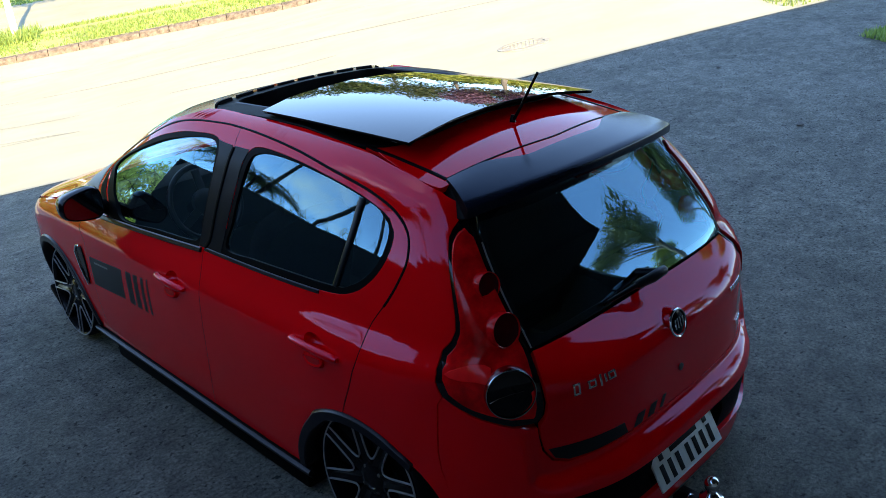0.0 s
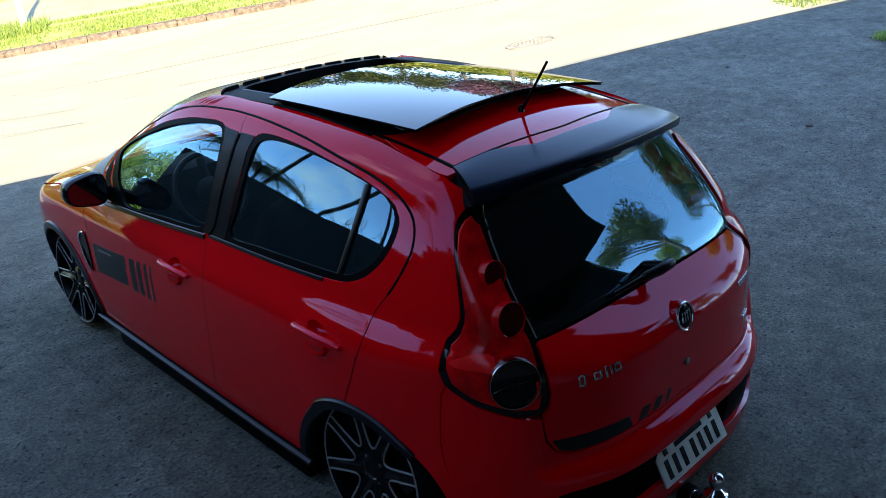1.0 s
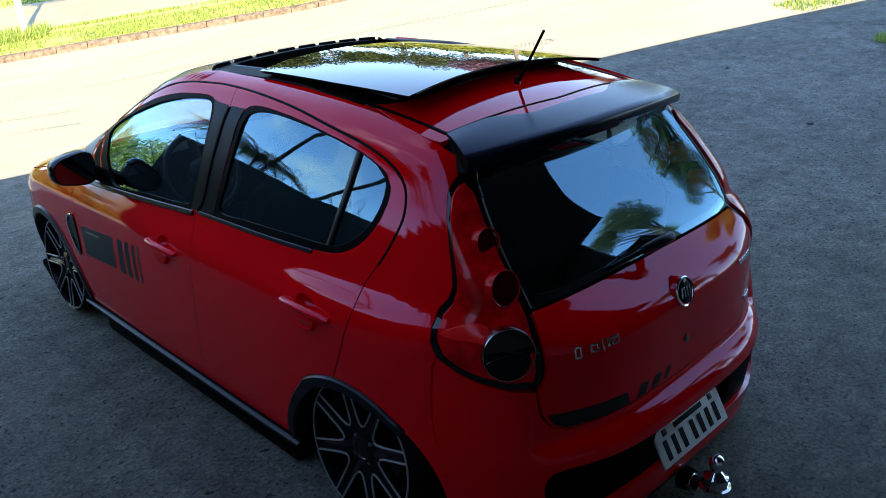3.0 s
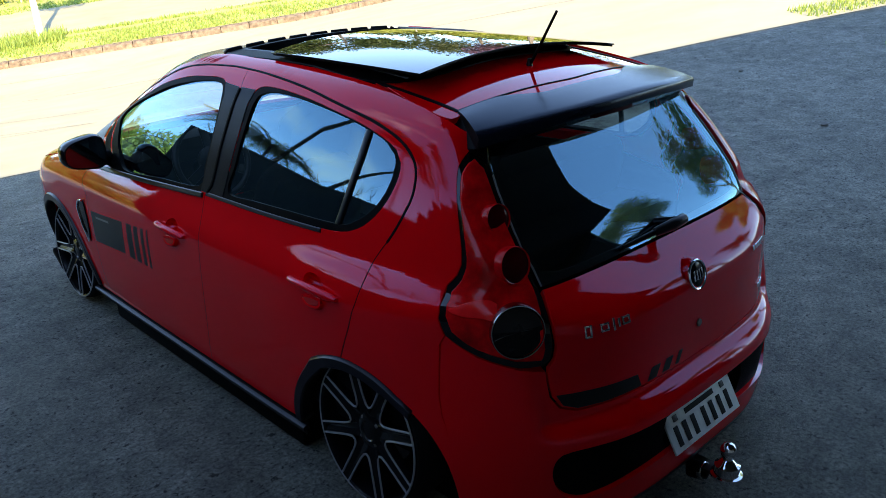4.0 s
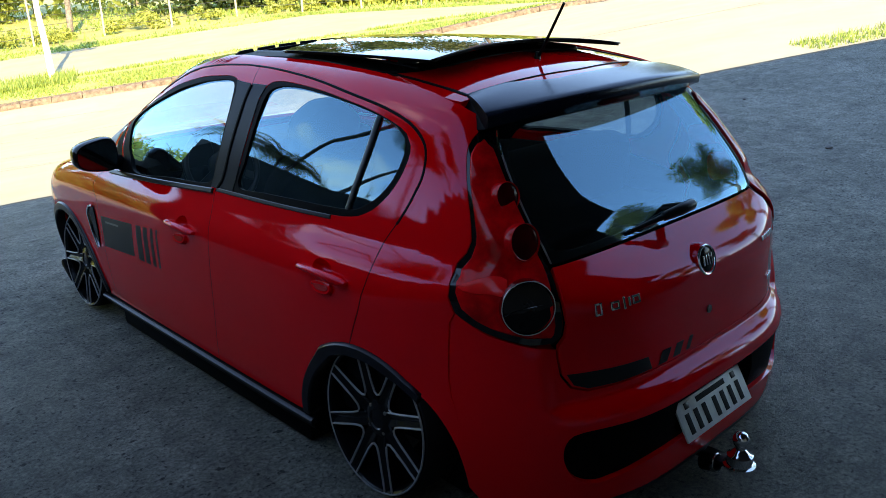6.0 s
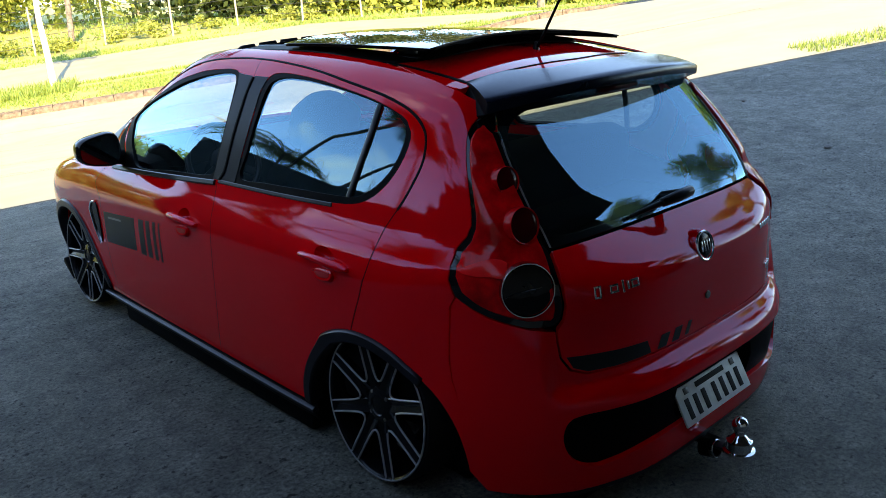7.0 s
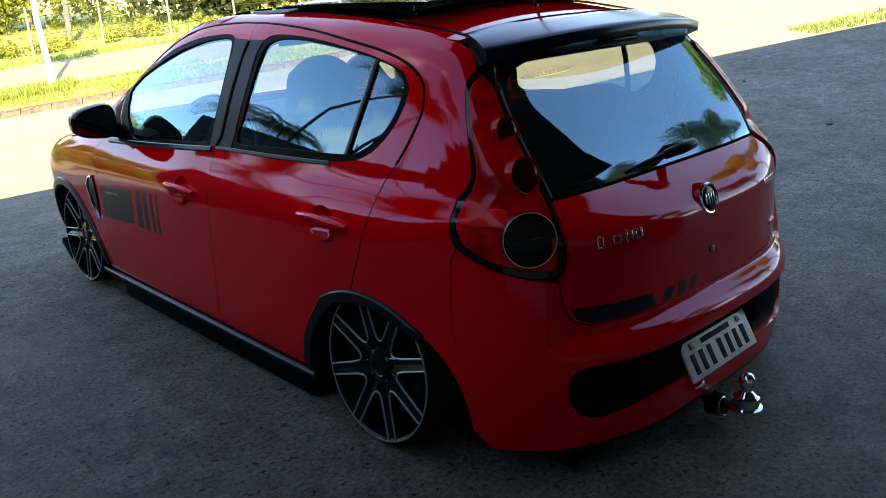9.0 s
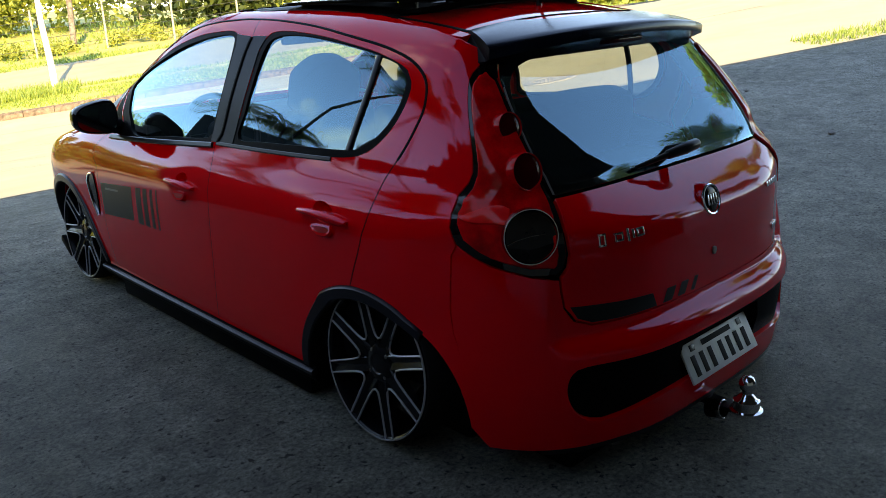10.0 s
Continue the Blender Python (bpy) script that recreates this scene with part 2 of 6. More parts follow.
def box(bm, lo, hi, bev=0.0, m=None):
    """A bevelled box in bm."""
    lo, hi = Vector(lo), Vector(hi)
    made = bmesh.ops.create_cube(bm, size=1.0)["verts"]
    for v in made:
        v.co = Vector((lo[k] + (v.co[k] + 0.5) * (hi[k] - lo[k]) for k in range(3)))
    geom = list({e for v in made for e in v.link_edges})
    if bev:
        out = bmesh.ops.bevel(bm, geom=geom, offset=bev, segments=2, affect="EDGES", profile=0.6)
        made = list({v for f in out["faces"] for v in f.verts} | {v for v in made if v.is_valid})
    if m:
        for v in made:
            v.co = m @ v.co
    return made


def tube(bm, pts, radii, n=10, caps=True):
    """A round tube through pts."""
    pts = [Vector(p) for p in pts]
    rings = []
    for k, p in enumerate(pts):
        way = (pts[min(k + 1, len(pts) - 1)] - pts[max(k - 1, 0)]).normalized()
        side = way.orthogonal().normalized() if abs(way.z) > 0.95 else way.cross(Vector((0, 0, 1))).normalized()
        up = side.cross(way)
        r = radii[k] if isinstance(radii, (list, tuple)) else radii
        rings.append([bm.verts.new(p + (side * math.cos(a) + up * math.sin(a)) * r) for a in (2 * math.pi * j / n for j in range(n))])
    for a, b in zip(rings[:-1], rings[1:]):
        for j in range(n):
            bm.faces.new((a[j], a[(j + 1) % n], b[(j + 1) % n], b[j]))
    if caps:
        bm.faces.new(rings[0])
        bm.faces.new(rings[-1])
    return rings


def lathe(bm, profile, n=32, m=None, closed=False):
    """Turn (radius, height) pairs round the z axis, then move by m."""
    rings = []
    for r, h in profile:
        rings.append([bm.verts.new((r * math.cos(2 * math.pi * j / n), r * math.sin(2 * math.pi * j / n), h)) for j in range(n)])
    pairs = list(zip(rings[:-1], rings[1:])) + ([(rings[-1], rings[0])] if closed else [])
    for a, b in pairs:
        for j in range(n):
            bm.faces.new((a[j], a[(j + 1) % n], b[(j + 1) % n], b[j]))
    if not closed:
        bm.faces.new(rings[0])
        bm.faces.new(rings[-1])
    if m:
        for ring in rings:
            for v in ring:
                v.co = m @ v.co


def spline(pts, step=0.02, closed=True):
    """Catmull-Rom through pts, resampled to about step."""
    P = [np.array(p, float) for p in pts]
    n, out = len(P), []
    for k in range(n if closed else n - 1):
        a, b, c, d = (P[(k + j) % n] if closed else P[min(max(k + j, 0), n - 1)] for j in (-1, 0, 1, 2))
        m = max(1, int(np.linalg.norm(c - b) / step))
        for t in np.arange(m) / m:
            out.append(0.5 * (2 * b + (c - a) * t + (2 * a - 5 * b + 4 * c - d) * t * t + (3 * b - a - 3 * c + d) * t ** 3))
    if not closed:
        out.append(P[-1])
    return np.array(out)


def densify(pts, step=0.03):
    P = [np.array(p, float) for p in pts]
    out = []
    for a, b in zip(P, P[1:] + P[:1]):
        m = max(1, int(np.linalg.norm(b - a) / step))
        out += [a + (b - a) * t for t in np.arange(m) / m]
    return np.array(out)


def inside(poly, q):
    x, y = q[:, 0][:, None], q[:, 1][:, None]
    a, b = poly, np.roll(poly, -1, 0)
    cond = (a[:, 1] > y) != (b[:, 1] > y)
    with np.errstate(divide="ignore", invalid="ignore"):
        cut = (b[:, 0] - a[:, 0]) * (y - a[:, 1]) / (b[:, 1] - a[:, 1]) + a[:, 0]
    return (cond & (x < cut)).sum(1) % 2 == 1


def edge_distance(poly, q):
    a, b = poly, np.roll(poly, -1, 0)
    d = b - a
    t = np.clip(((q[:, None] - a) * d).sum(2) / np.maximum((d * d).sum(1), 1e-12), 0, 1)
    return np.linalg.norm(q[:, None] - (a + t[..., None] * d), axis=2).min(1)


def grow(poly, by):
    """Offset a closed outline outwards (by > 0) or inwards."""
    a = np.array(poly)
    tan = np.roll(a, -1, 0) - np.roll(a, 1, 0)
    tan /= np.maximum(np.linalg.norm(tan, axis=1), 1e-9)[:, None]
    area = 0.5 * np.sum(a[:, 0] * np.roll(a[:, 1], -1) - np.roll(a[:, 0], -1) * a[:, 1])
    return a + np.stack([tan[:, 1], -tan[:, 0]], 1) * by * np.sign(area)


def panel(name, outline, surface, material, parent, label="", holes=(), step=(0.04, 0.03), lift=0.0, depth=0.018, gap=0.0016, roll=0.0016):
    """A sheet on surface(u, v), bounded by outline and holes, with folded edges."""
    from mathutils.geometry import delaunay_2d_cdt
    rims = [grow(outline, -gap)] + [grow(h, gap) for h in holes]
    pts, edges = [], []
    for r in rims:
        k = len(pts)
        pts += [tuple(p) for p in r]
        edges += [(k + j, k + (j + 1) % len(r)) for j in range(len(r))]
    lo, hi = rims[0].min(0), rims[0].max(0)
    gu = np.arange(lo[0] + step[0] / 2, hi[0], step[0])
    gv = np.arange(lo[1] + step[1] / 2, hi[1], step[1])
    q = np.stack(np.meshgrid(gu, gv), -1).reshape(-1, 2)
    keep = inside(rims[0], q)
    for h in rims[1:]:
        keep &= ~inside(h, q)
    q = q[keep]
    if len(q):
        d = np.min([edge_distance(r, q) for r in rims], axis=0)
        q = q[d > min(step) * 0.45]
        pts += [tuple(p) for p in q]
    co, _, tris, _, _, _ = delaunay_2d_cdt([Vector(p) for p in pts], edges, [], 0, 1e-7)
    co = np.array([tuple(c) for c in co])
    tris = np.array([t for t in tris if len(t) == 3])
    mid = co[tris].mean(1)
    ok = inside(rims[0], mid)
    for h in rims[1:]:
        ok &= ~inside(h, mid)
    tris = tris[ok]
    e = 1e-3
    P = surface(co[:, 0], co[:, 1])
    N = np.cross(surface(co[:, 0] + e, co[:, 1]) - surface(co[:, 0] - e, co[:, 1]), surface(co[:, 0], co[:, 1] + e) - surface(co[:, 0], co[:, 1] - e))
    N /= np.maximum(np.linalg.norm(N, axis=1), 1e-12)[:, None]
    N *= np.sign(((P - np.array([0, 1.0, 0.5])) * N).sum())
    P = P + N * lift
    first = np.cross(P[tris[:, 1]] - P[tris[:, 0]], P[tris[:, 2]] - P[tris[:, 0]])
    flip = (first * N[tris[:, 0]]).sum(1) < 0
    tris[flip] = tris[flip][:, ::-1]
    verts, faces = list(P), [tuple(t) for t in tris]
    count = {}
    for t in faces:
        for a, b in ((t[0], t[1]), (t[1], t[2]), (t[2], t[0])):
            count[(a, b)] = 1
    rim = [(a, b) for a, b in count if (b, a) not in count]
    normals = list(N)
    inward, top, near, deep = {}, {}, {}, {}
    for a, b in rim:
        n = np.cross(P[b] - P[a], N[a])
        n /= max(np.linalg.norm(n), 1e-9)
        for k in (a, b):
            inward[k] = inward.get(k, 0) + n
    for k, n in inward.items():
        n = n / max(np.linalg.norm(n), 1e-9)
        for store, out, down, lean in ((top, 0.0, 0.0, 0.5), (near, 0.8, 1.0, 0.05), (deep, 0.6, depth / roll, 0.0)):
            store[k] = len(verts)
            verts.append(P[k] + n * roll * out - N[k] * roll * down)
            m = n * (1 - lean) + N[k] * lean
            normals.append(m / np.linalg.norm(m))
    for a, b in rim:
        faces += [(top[b], top[a], near[a], near[b]), (near[b], near[a], deep[a], deep[b])]
    ob = mesh_object(name, verts, faces, material)
    ob.data.normals_split_custom_set_from_vertices([tuple(n) for n in normals])
    return under(ob, parent, label)


def strip(name, line, surface, width, material, parent, label="", lift=0.004, thick=0.006):
    """A raised moulding of the given width along a line on surface(u, v)."""
    L = np.array(line)
    e = 1e-3
    P = surface(L[:, 0], L[:, 1])
    N = np.cross(surface(L[:, 0] + e, L[:, 1]) - surface(L[:, 0] - e, L[:, 1]), surface(L[:, 0], L[:, 1] + e) - surface(L[:, 0], L[:, 1] - e))
    N /= np.linalg.norm(N, axis=1)[:, None]
    N *= np.sign(((P - np.array([0, 1.0, 0.5])) * N).sum())
    T = np.gradient(P, axis=0)
    T /= np.linalg.norm(T, axis=1)[:, None]
    B = np.cross(N, T)
    verts, faces, prof = [], [], [(-0.5, -1.0), (-0.5, 0.55), (-0.32, 1.0), (0.32, 1.0), (0.5, 0.55), (0.5, -1.0)]
    for p, n, b in zip(P, N, B):
        verts += [p + b * width * c + n * (lift + thick * h) for c, h in prof]
    m = len(prof)
    for k in range(len(P) - 1):
        faces += [(k * m + j, k * m + (j + 1) % m, (k + 1) * m + (j + 1) % m, (k + 1) * m + j) for j in range(m)]
    faces += [tuple(range(m)), tuple(range((len(P) - 1) * m, len(P) * m))[::-1]]
    bm = bmesh.new()
    vs = [bm.verts.new(v) for v in verts]
    for f in faces:
        bm.faces.new([vs[k] for k in f])
    return part(name, bm, material, parent, label)


# ---- the car's skin: s runs round the body from the middle of the tail, h is height ----


def curve(table):
    z, v = np.array([a for a, _ in table]), np.array([b for _, b in table])
    m = np.gradient(v, z)

    def f(q):
        q = np.clip(q, z[0], z[-1])
        i = np.clip(np.searchsorted(z, q) - 1, 0, len(z) - 2)
        h = z[i + 1] - z[i]
        t = (q - z[i]) / h
        return (2 * t ** 3 - 3 * t ** 2 + 1) * v[i] + (t ** 3 - 2 * t ** 2 + t) * h * m[i] + (3 * t ** 2 - 2 * t ** 3) * v[i + 1] + (t ** 3 - t ** 2) * h * m[i + 1]
    return f


HALF = curve([(0.04, 0.81), (0.2, 0.835), (0.4, 0.848), (0.6, 0.852), (0.7, 0.846), (0.76, 0.826), (0.80, 0.797), (0.9, 0.757), (1.0, 0.718), (1.1, 0.675), (1.2, 0.625), (1.25, 0.588), (1.29, 0.53), (1.31, 0.46)])
DOOR_HALF = curve([(0.04, 0.81), (0.2, 0.835), (0.4, 0.848), (0.5, 0.852), (0.6, 0.853), (0.66, 0.851), (0.70, 0.846), (0.73, 0.8365), (0.76, 0.8215), (0.80, 0.800), (0.85, 0.7775), (0.9, 0.757), (1.0, 0.718), (1.1, 0.675), (1.2, 0.625), (1.25, 0.588), (1.29, 0.53), (1.31, 0.46)])
REAR = curve([(0.04, -0.615), (0.1, -0.64), (0.2, -0.655), (0.28, -0.662), (0.35, -0.664), (0.372, -0.6625), (0.390, -0.658), (0.402, -0.651), (0.412, -0.6425), (0.420, -0.633), (0.4275, -0.621), (0.434, -0.611), (0.442, -0.6075), (0.455, -0.607), (0.48, -0.606), (0.56, -0.602), (0.66, -0.598), (0.70, -0.589), (0.73, -0.566), (0.76, -0.528), (0.785, -0.488), (0.805, -0.452), (0.9, -0.40), (1.0, -0.335), (1.1, -0.265), (1.15, -0.225), (1.22, -0.17), (1.31, -0.08)])
REAR_SIDE = curve([(0.04, -0.615), (0.1, -0.64), (0.2, -0.655), (0.28, -0.662), (0.36, -0.663), (0.42, -0.657), (0.48, -0.646), (0.54, -0.632), (0.60, -0.617), (0.66, -0.600), (0.71, -0.585), (0.75, -0.55), (0.78, -0.50), (0.805, -0.452), (0.9, -0.40), (1.0, -0.335), (1.1, -0.265), (1.31, -0.08)])
FRONT = curve([(0.08, 3.1), (0.3, 3.2), (0.5, 3.2), (0.62, 3.15), (0.7, 3.0), (0.76, 2.75), (0.80, 2.55), (0.9, 2.32), (1.0, 2.10), (1.1, 1.9), (1.2, 1.70), (1.28, 1.5), (1.31, 1.4)])
ang = np.linspace(-np.pi / 2, np.pi / 2, 200001)
SEC_A, SEC_B = np.sqrt(np.abs(np.cos(ang))), np.sqrt(np.abs(np.sin(ang))) * np.sign(ang)
SEC_S = np.r_[0, np.cumsum(np.hypot(np.diff(-0.85 * SEC_A), np.diff(np.where(ang < 0, 1.6, 2.2) * SEC_B)))]
NOSE = SEC_S[-1]


def ease(q, a, b):
    k = np.clip((q - a) / (b - a), 0, 1)
    return k * k * (3 - 2 * k)


def skin(s, h, rear=None, half=None):
    s, h = np.asarray(s, float), np.asarray(h, float)
    side = np.where((s < 0) | (s > NOSE), -1.0, 1.0)
    s = np.where(s > NOSE, 2 * NOSE - s, np.abs(s))
    a, b = np.interp(s, SEC_S, SEC_A), np.interp(s, SEC_S, SEC_B)
    m = np.abs(b)
    tail = 1 - (1 - m) * (1 - 0.8 * ease(h, 0.66, 0.84) * ease(m, 0.5, 0.95))
    back = (rear or REAR)(h)
    if rear is None:        # the bumper's ledge dies out beside the gate
        back = back + (REAR_SIDE(h) - back) * ease(s, 0.600, 0.680) * (1 - ease(s, 0.84, 1.05)) * (h < 0.705)
    y = np.where(b < 0, 1.0 - (1.0 - back) * tail, 1.0 + (FRONT(h) - 1.0) * m)
    full = np.where(b > 0, 0.72, 0.25 + 0.35 * ease(h, 0.8, 1.1))
    if half:
        wide = half(h)
    else:                   # the doors lean in evenly below the glass, the haunch and wing bulge
        wide = DOOR_HALF(h) + (HALF(h) - DOOR_HALF(h)) * np.maximum(ease(s, 1.60, 1.18), ease(s, 3.2, 3.7))
    x = -wide * (1 - (1 - a) * (1 - full * ease(a, 0.55, 0.95))) * side
    z = h - 0.03 * ease(h, 0.8, 1.25) * np.clip((0.9 - y) / 0.9, 0, 2) ** 2 - 0.016 * ease(h, 1.21, 1.28) * ease(y, 0.40, -0.05)
    return np.stack([x, y, z], -1)


PANE = curve([(0.76, -0.481), (0.805, -0.4545), (0.85, -0.428), (0.9, -0.3975), (1.0, -0.333), (1.1, -0.265), (1.15, -0.230), (1.22, -0.18)])


def pane_skin(s, h):
    return skin(s, h, PANE)


def even_half(h):
    d = np.asarray(h, float) - 0.9
    return 0.757 - 0.36 * d - 0.267 * d * d


def side_pane(s, h):
    return skin(s, h, None, even_half)


def side_pane_mirrored(s, h):
    return skin(-np.asarray(s, float), h, None, even_half)


def mirrored(s, h):
    return skin(-np.asarray(s, float), h)


def soft(q):
    return np.log1p(np.exp(np.clip(q * 2, -40, 40))) / 2


def lie(x, y):
    """Height of the ground: level by the car, the street falls away to one side."""
    x, y = np.minimum(np.asarray(x, float), 30), np.minimum(np.asarray(y, float), 34)
    return 0.1 * soft(x - 4) - 0.12 * soft(y - 4) - 0.06 * soft(1 - np.maximum(x, -25)) / (1 + np.exp(-2 * np.clip(y - 5, -15, 15)))


def uv(u, v, up=0.0):
    x, y = u * UX.x + v * VX.x, u * UX.y + v * VX.y
    return Vector((x, y, float(lie(x, y)) + up))


def sheet(name, us, vs, up, material, label, category):
    """A sheet that follows the ground over a grid of street coordinates."""
    us, vs = np.array(us, float), np.array(vs, float)
    U, V = np.meshgrid(us, vs, indexing="ij")
    X, Y = U * UX.x + V * VX.x, U * UX.y + V * VX.y
    P = np.stack([X, Y, lie(X, Y) + up], -1).reshape(-1, 3)
    n = len(vs)
    F = [(i * n + j, (i + 1) * n + j, (i + 1) * n + j + 1, i * n + j + 1) for i in range(len(us) - 1) for j in range(n - 1)]
    ob = mesh_object(name, P, F, material)
    return tagged(ob, label, category, kind="structure")


fine = list(np.arange(-16, 24.1, 0.5))
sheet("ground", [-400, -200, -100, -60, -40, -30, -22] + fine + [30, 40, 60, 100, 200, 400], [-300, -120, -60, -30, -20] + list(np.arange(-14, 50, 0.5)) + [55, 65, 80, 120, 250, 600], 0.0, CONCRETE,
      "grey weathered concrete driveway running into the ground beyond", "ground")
# starts at the drive's shadow edge, so its colour carries part of the sunlight
sheet("road", [-120, -60, -40, -30] + list(np.arange(-24, 24.1, 1.0)) + [40, 80], [6.28] + list(np.arange(6.6, 28.61, 0.5)), 0.006, ROAD, "concrete street between two kerbs, coloured paler where the sun falls", "road")
sheet("verge", [-120, -60, -40, -30] + list(np.arange(-24, 24.1, 1.0)) + [40, 80], [28.6, 28.75, 29.5, 31, 32.5, 33.6], 0.212, EARTH, "grassy verge between kerb and footpath", "verge")
sheet("footpath", [-120, -60, -40, -30] + list(np.arange(-24, 24.1, 1.0)) + [40, 80], [33.5, 35, 38, 41, 43.5], 0.215, PATH_DUST, "pale dusty footpath beside the verge", "pavement")
sheet("field", [-300, -120, -60, -40, -30] + list(np.arange(-24, 24.1, 2.0)) + [40, 80, 200], [43.4, 45, 48, 52, 60, 75, 100, 200, 400], 0.20, EARTH, "yellow-green meadow behind a wire fence", "field")



def road_joints(road):
    """Tarred joints and fine cracks that cross the slabs."""
    runs = [(0.035, [(-12, 23.4), (-9, 21.8), (-5.24, 19.65), (-2.48, 17.9), (0.05, 16.85), (3.0, 15.4), (6.0, 13.9), (10.0, 12.2)]),
            (0.022, [(-9, 13.2), (-5.5, 13.6), (-3.4, 13.1), (-1.3, 13.4), (0.6, 12.5), (1.7, 12.4)]),
            (0.018, [(-8, 25.6), (-3.0, 24.9), (1.0, 22.5), (4.5, 21.0)]),
            (0.016, [(-6.5, 10.4), (-4.0, 10.9), (-2.6, 10.5)])]
    for wide, line in runs:
        pts = [p for p in spline([(u, v) for u, v in line], 0.2, False)] if len(line) > 3 else densify(line, 0.2)
        bm = bmesh.new()
        prev = None
        for k, (u, v) in enumerate(pts):
            w = wide * (0.6 + 0.5 * abs(noise.noise(Vector((u * 1.3, v * 1.3, wide * 90)))))
            v += 0.06 * noise.noise(Vector((u * 2.1, v * 1.7, 4.0)))
            row = [bm.verts.new(uv(u, v - w, 0.0095)), bm.verts.new(uv(u, v + w, 0.0095))]
            if prev:
                bm.faces.new((prev[0], row[0], row[1], prev[1]))
            prev = row
        part("road_joint", bm, JOINT, road, "dark joint in the concrete")


road_joints(bpy.data.objects["road"])


def kerb():
    """A weathered stone kerb, laid in blocks along the far side of the road."""
    root = tagged(new("kerb"), "earth-stained stone kerb along the far road edge", "kerb", kind="structure")
    for k in range(66):
        u0 = -40 + k * 1.0
        bm = bmesh.new()
        rows = []
        for u in (u0 + 0.01, u0 + 0.5, u0 + 0.99):
            j = random.uniform(-0.02, 0.02)
            rows.append([bm.verts.new(uv(u, v, z)) for v, z in ((28.42 + j, -0.05), (28.44 + j, 0.155), (28.50 + j, 0.205 + j * 0.5), (28.72, 0.222), (28.74, -0.05))])
        for a, b in zip(rows[:-1], rows[1:]):
            for i in range(4):
                bm.faces.new((a[i], a[i + 1], b[i + 1], b[i]))
        bm.faces.new(rows[0])
        bm.faces.new(rows[-1])
        part("kerb_block", bm, KERB_STONE, root)


kerb()


def blades(name, spots, size, material, label, category="grass", wide=0.05):
    """Grass as many thin leaning blades."""
    V, F = [], []
    rng = np.random.default_rng(len(spots))
    for x, y, z, h in spots:
        a = rng.uniform(0, 2 * math.pi)
        lean = rng.uniform(0.1, 0.8) * h * size
        w = wide * rng.uniform(0.5, 1.2)
        c, s = math.cos(a), math.sin(a)
        k = len(V)
        V += [(x - s * w, y + c * w, z), (x + s * w, y - c * w, z), (x + c * lean, y + s * lean, z + h * size)]
        F.append((k, k + 1, k + 2))
    ob = mesh_object(name, V, F, material, False)
    return tagged(ob, label, category, kind="stuff")


def scatter(rng, count, u, v, up=0.2, clump=None):
    out = []
    while len(out) < count:
        a, b = rng.uniform(*u), rng.uniform(*v)
        if clump and noise.noise(Vector((a * clump, b * clump, 3.0))) < rng.uniform(-0.5, 0.3):
            continue
        p = uv(a, b, up)
        out.append((p.x, p.y, p.z, rng.uniform(0.4, 1.0)))
    return out


rng = np.random.default_rng(5)
blades("verge_grass", scatter(rng, 24000, (-26, 22), (28.75, 32.0), 0.205, 0.5), 0.13, GRASS, "short sunlit green grass on the verge", wide=0.035)
blades("path_edge_grass", scatter(rng, 5200, (-26, 22), (32.75, 33.3), 0.205, 0.8), 0.17, GRASS, "thin line of grass at the footpath's edge", wide=0.03)
blades("verge_grass_tuft", scatter(rng, 1500, (-9.0, -5.6), (31.0, 33.4), 0.24), 0.42, GRASS, "taller grass tuft round the young tree", wide=0.03)
blades("far_edge_grass", scatter(rng, 12000, (-30, 22), (43.2, 46.0), 0.2, 0.3), 0.16, GRASS, "unmown grass along the fence", wide=0.05)
blades("meadow_grass", scatter(rng, 9000, (-45, 30), (47, 85), 0.2, 0.12), 0.32, GRASS, "long yellow meadow grass", wide=0.10)
blades("driveway_edge_grass", scatter(rng, 2600, (6.45, 12.5), (6.35, 7.0), 0.0), 0.10, GRASS, "thin strip of lawn at the drive's sunlit edge", wide=0.012)
blades("driveway_corner_grass", scatter(rng, 2600, (6.0, 9.5), (4.35, 4.75), 0.0, 0.9), 0.09, GRASS, "small patch of shaded grass at the drive's edge", wide=0.012)


def manhole():
    """A round iron cover in a concrete ring."""
    root = tagged(new("manhole_cover"), "round rusty iron manhole cover set in the road", "manhole")
    p = uv(3.55, 8.2)
    root.location = p + Vector((0, 0, 0.004))
    tilt = Vector((-(lie(p.x + 0.2, p.y) - lie(p.x - 0.2, p.y)) / 0.4, -(lie(p.x, p.y + 0.2) - lie(p.x, p.y - 0.2)) / 0.4, 1)).normalized()
    root.rotation_euler = tilt.to_track_quat("Z", "Y").to_euler()
    bm = bmesh.new()
    lathe(bm, [(0.30, 0.0), (0.30, 0.014), (0.37, 0.014), (0.37, 0.0)], 40, closed=True)
    part("ring", bm, IRON, root)
    bm = bmesh.new()
    lathe(bm, [(0.29, 0.0), (0.29, 0.009), (0.20, 0.012), (0.10, 0.012), (0.02, 0.012)], 40)
    part("lid", bm, IRON, root)
    bm = bmesh.new()
    for k in range(-4, 5):
        for j in range(-4, 5):
            if k * k + j * j < 17:
                box(bm, (k * 0.055 - 0.018, j * 0.055 - 0.018, 0.009), (k * 0.055 + 0.018, j * 0.055 + 0.018, 0.018))
    part("tread", bm, IRON, root, smooth=False)


manhole()

# ---- the building that shades the drive ----


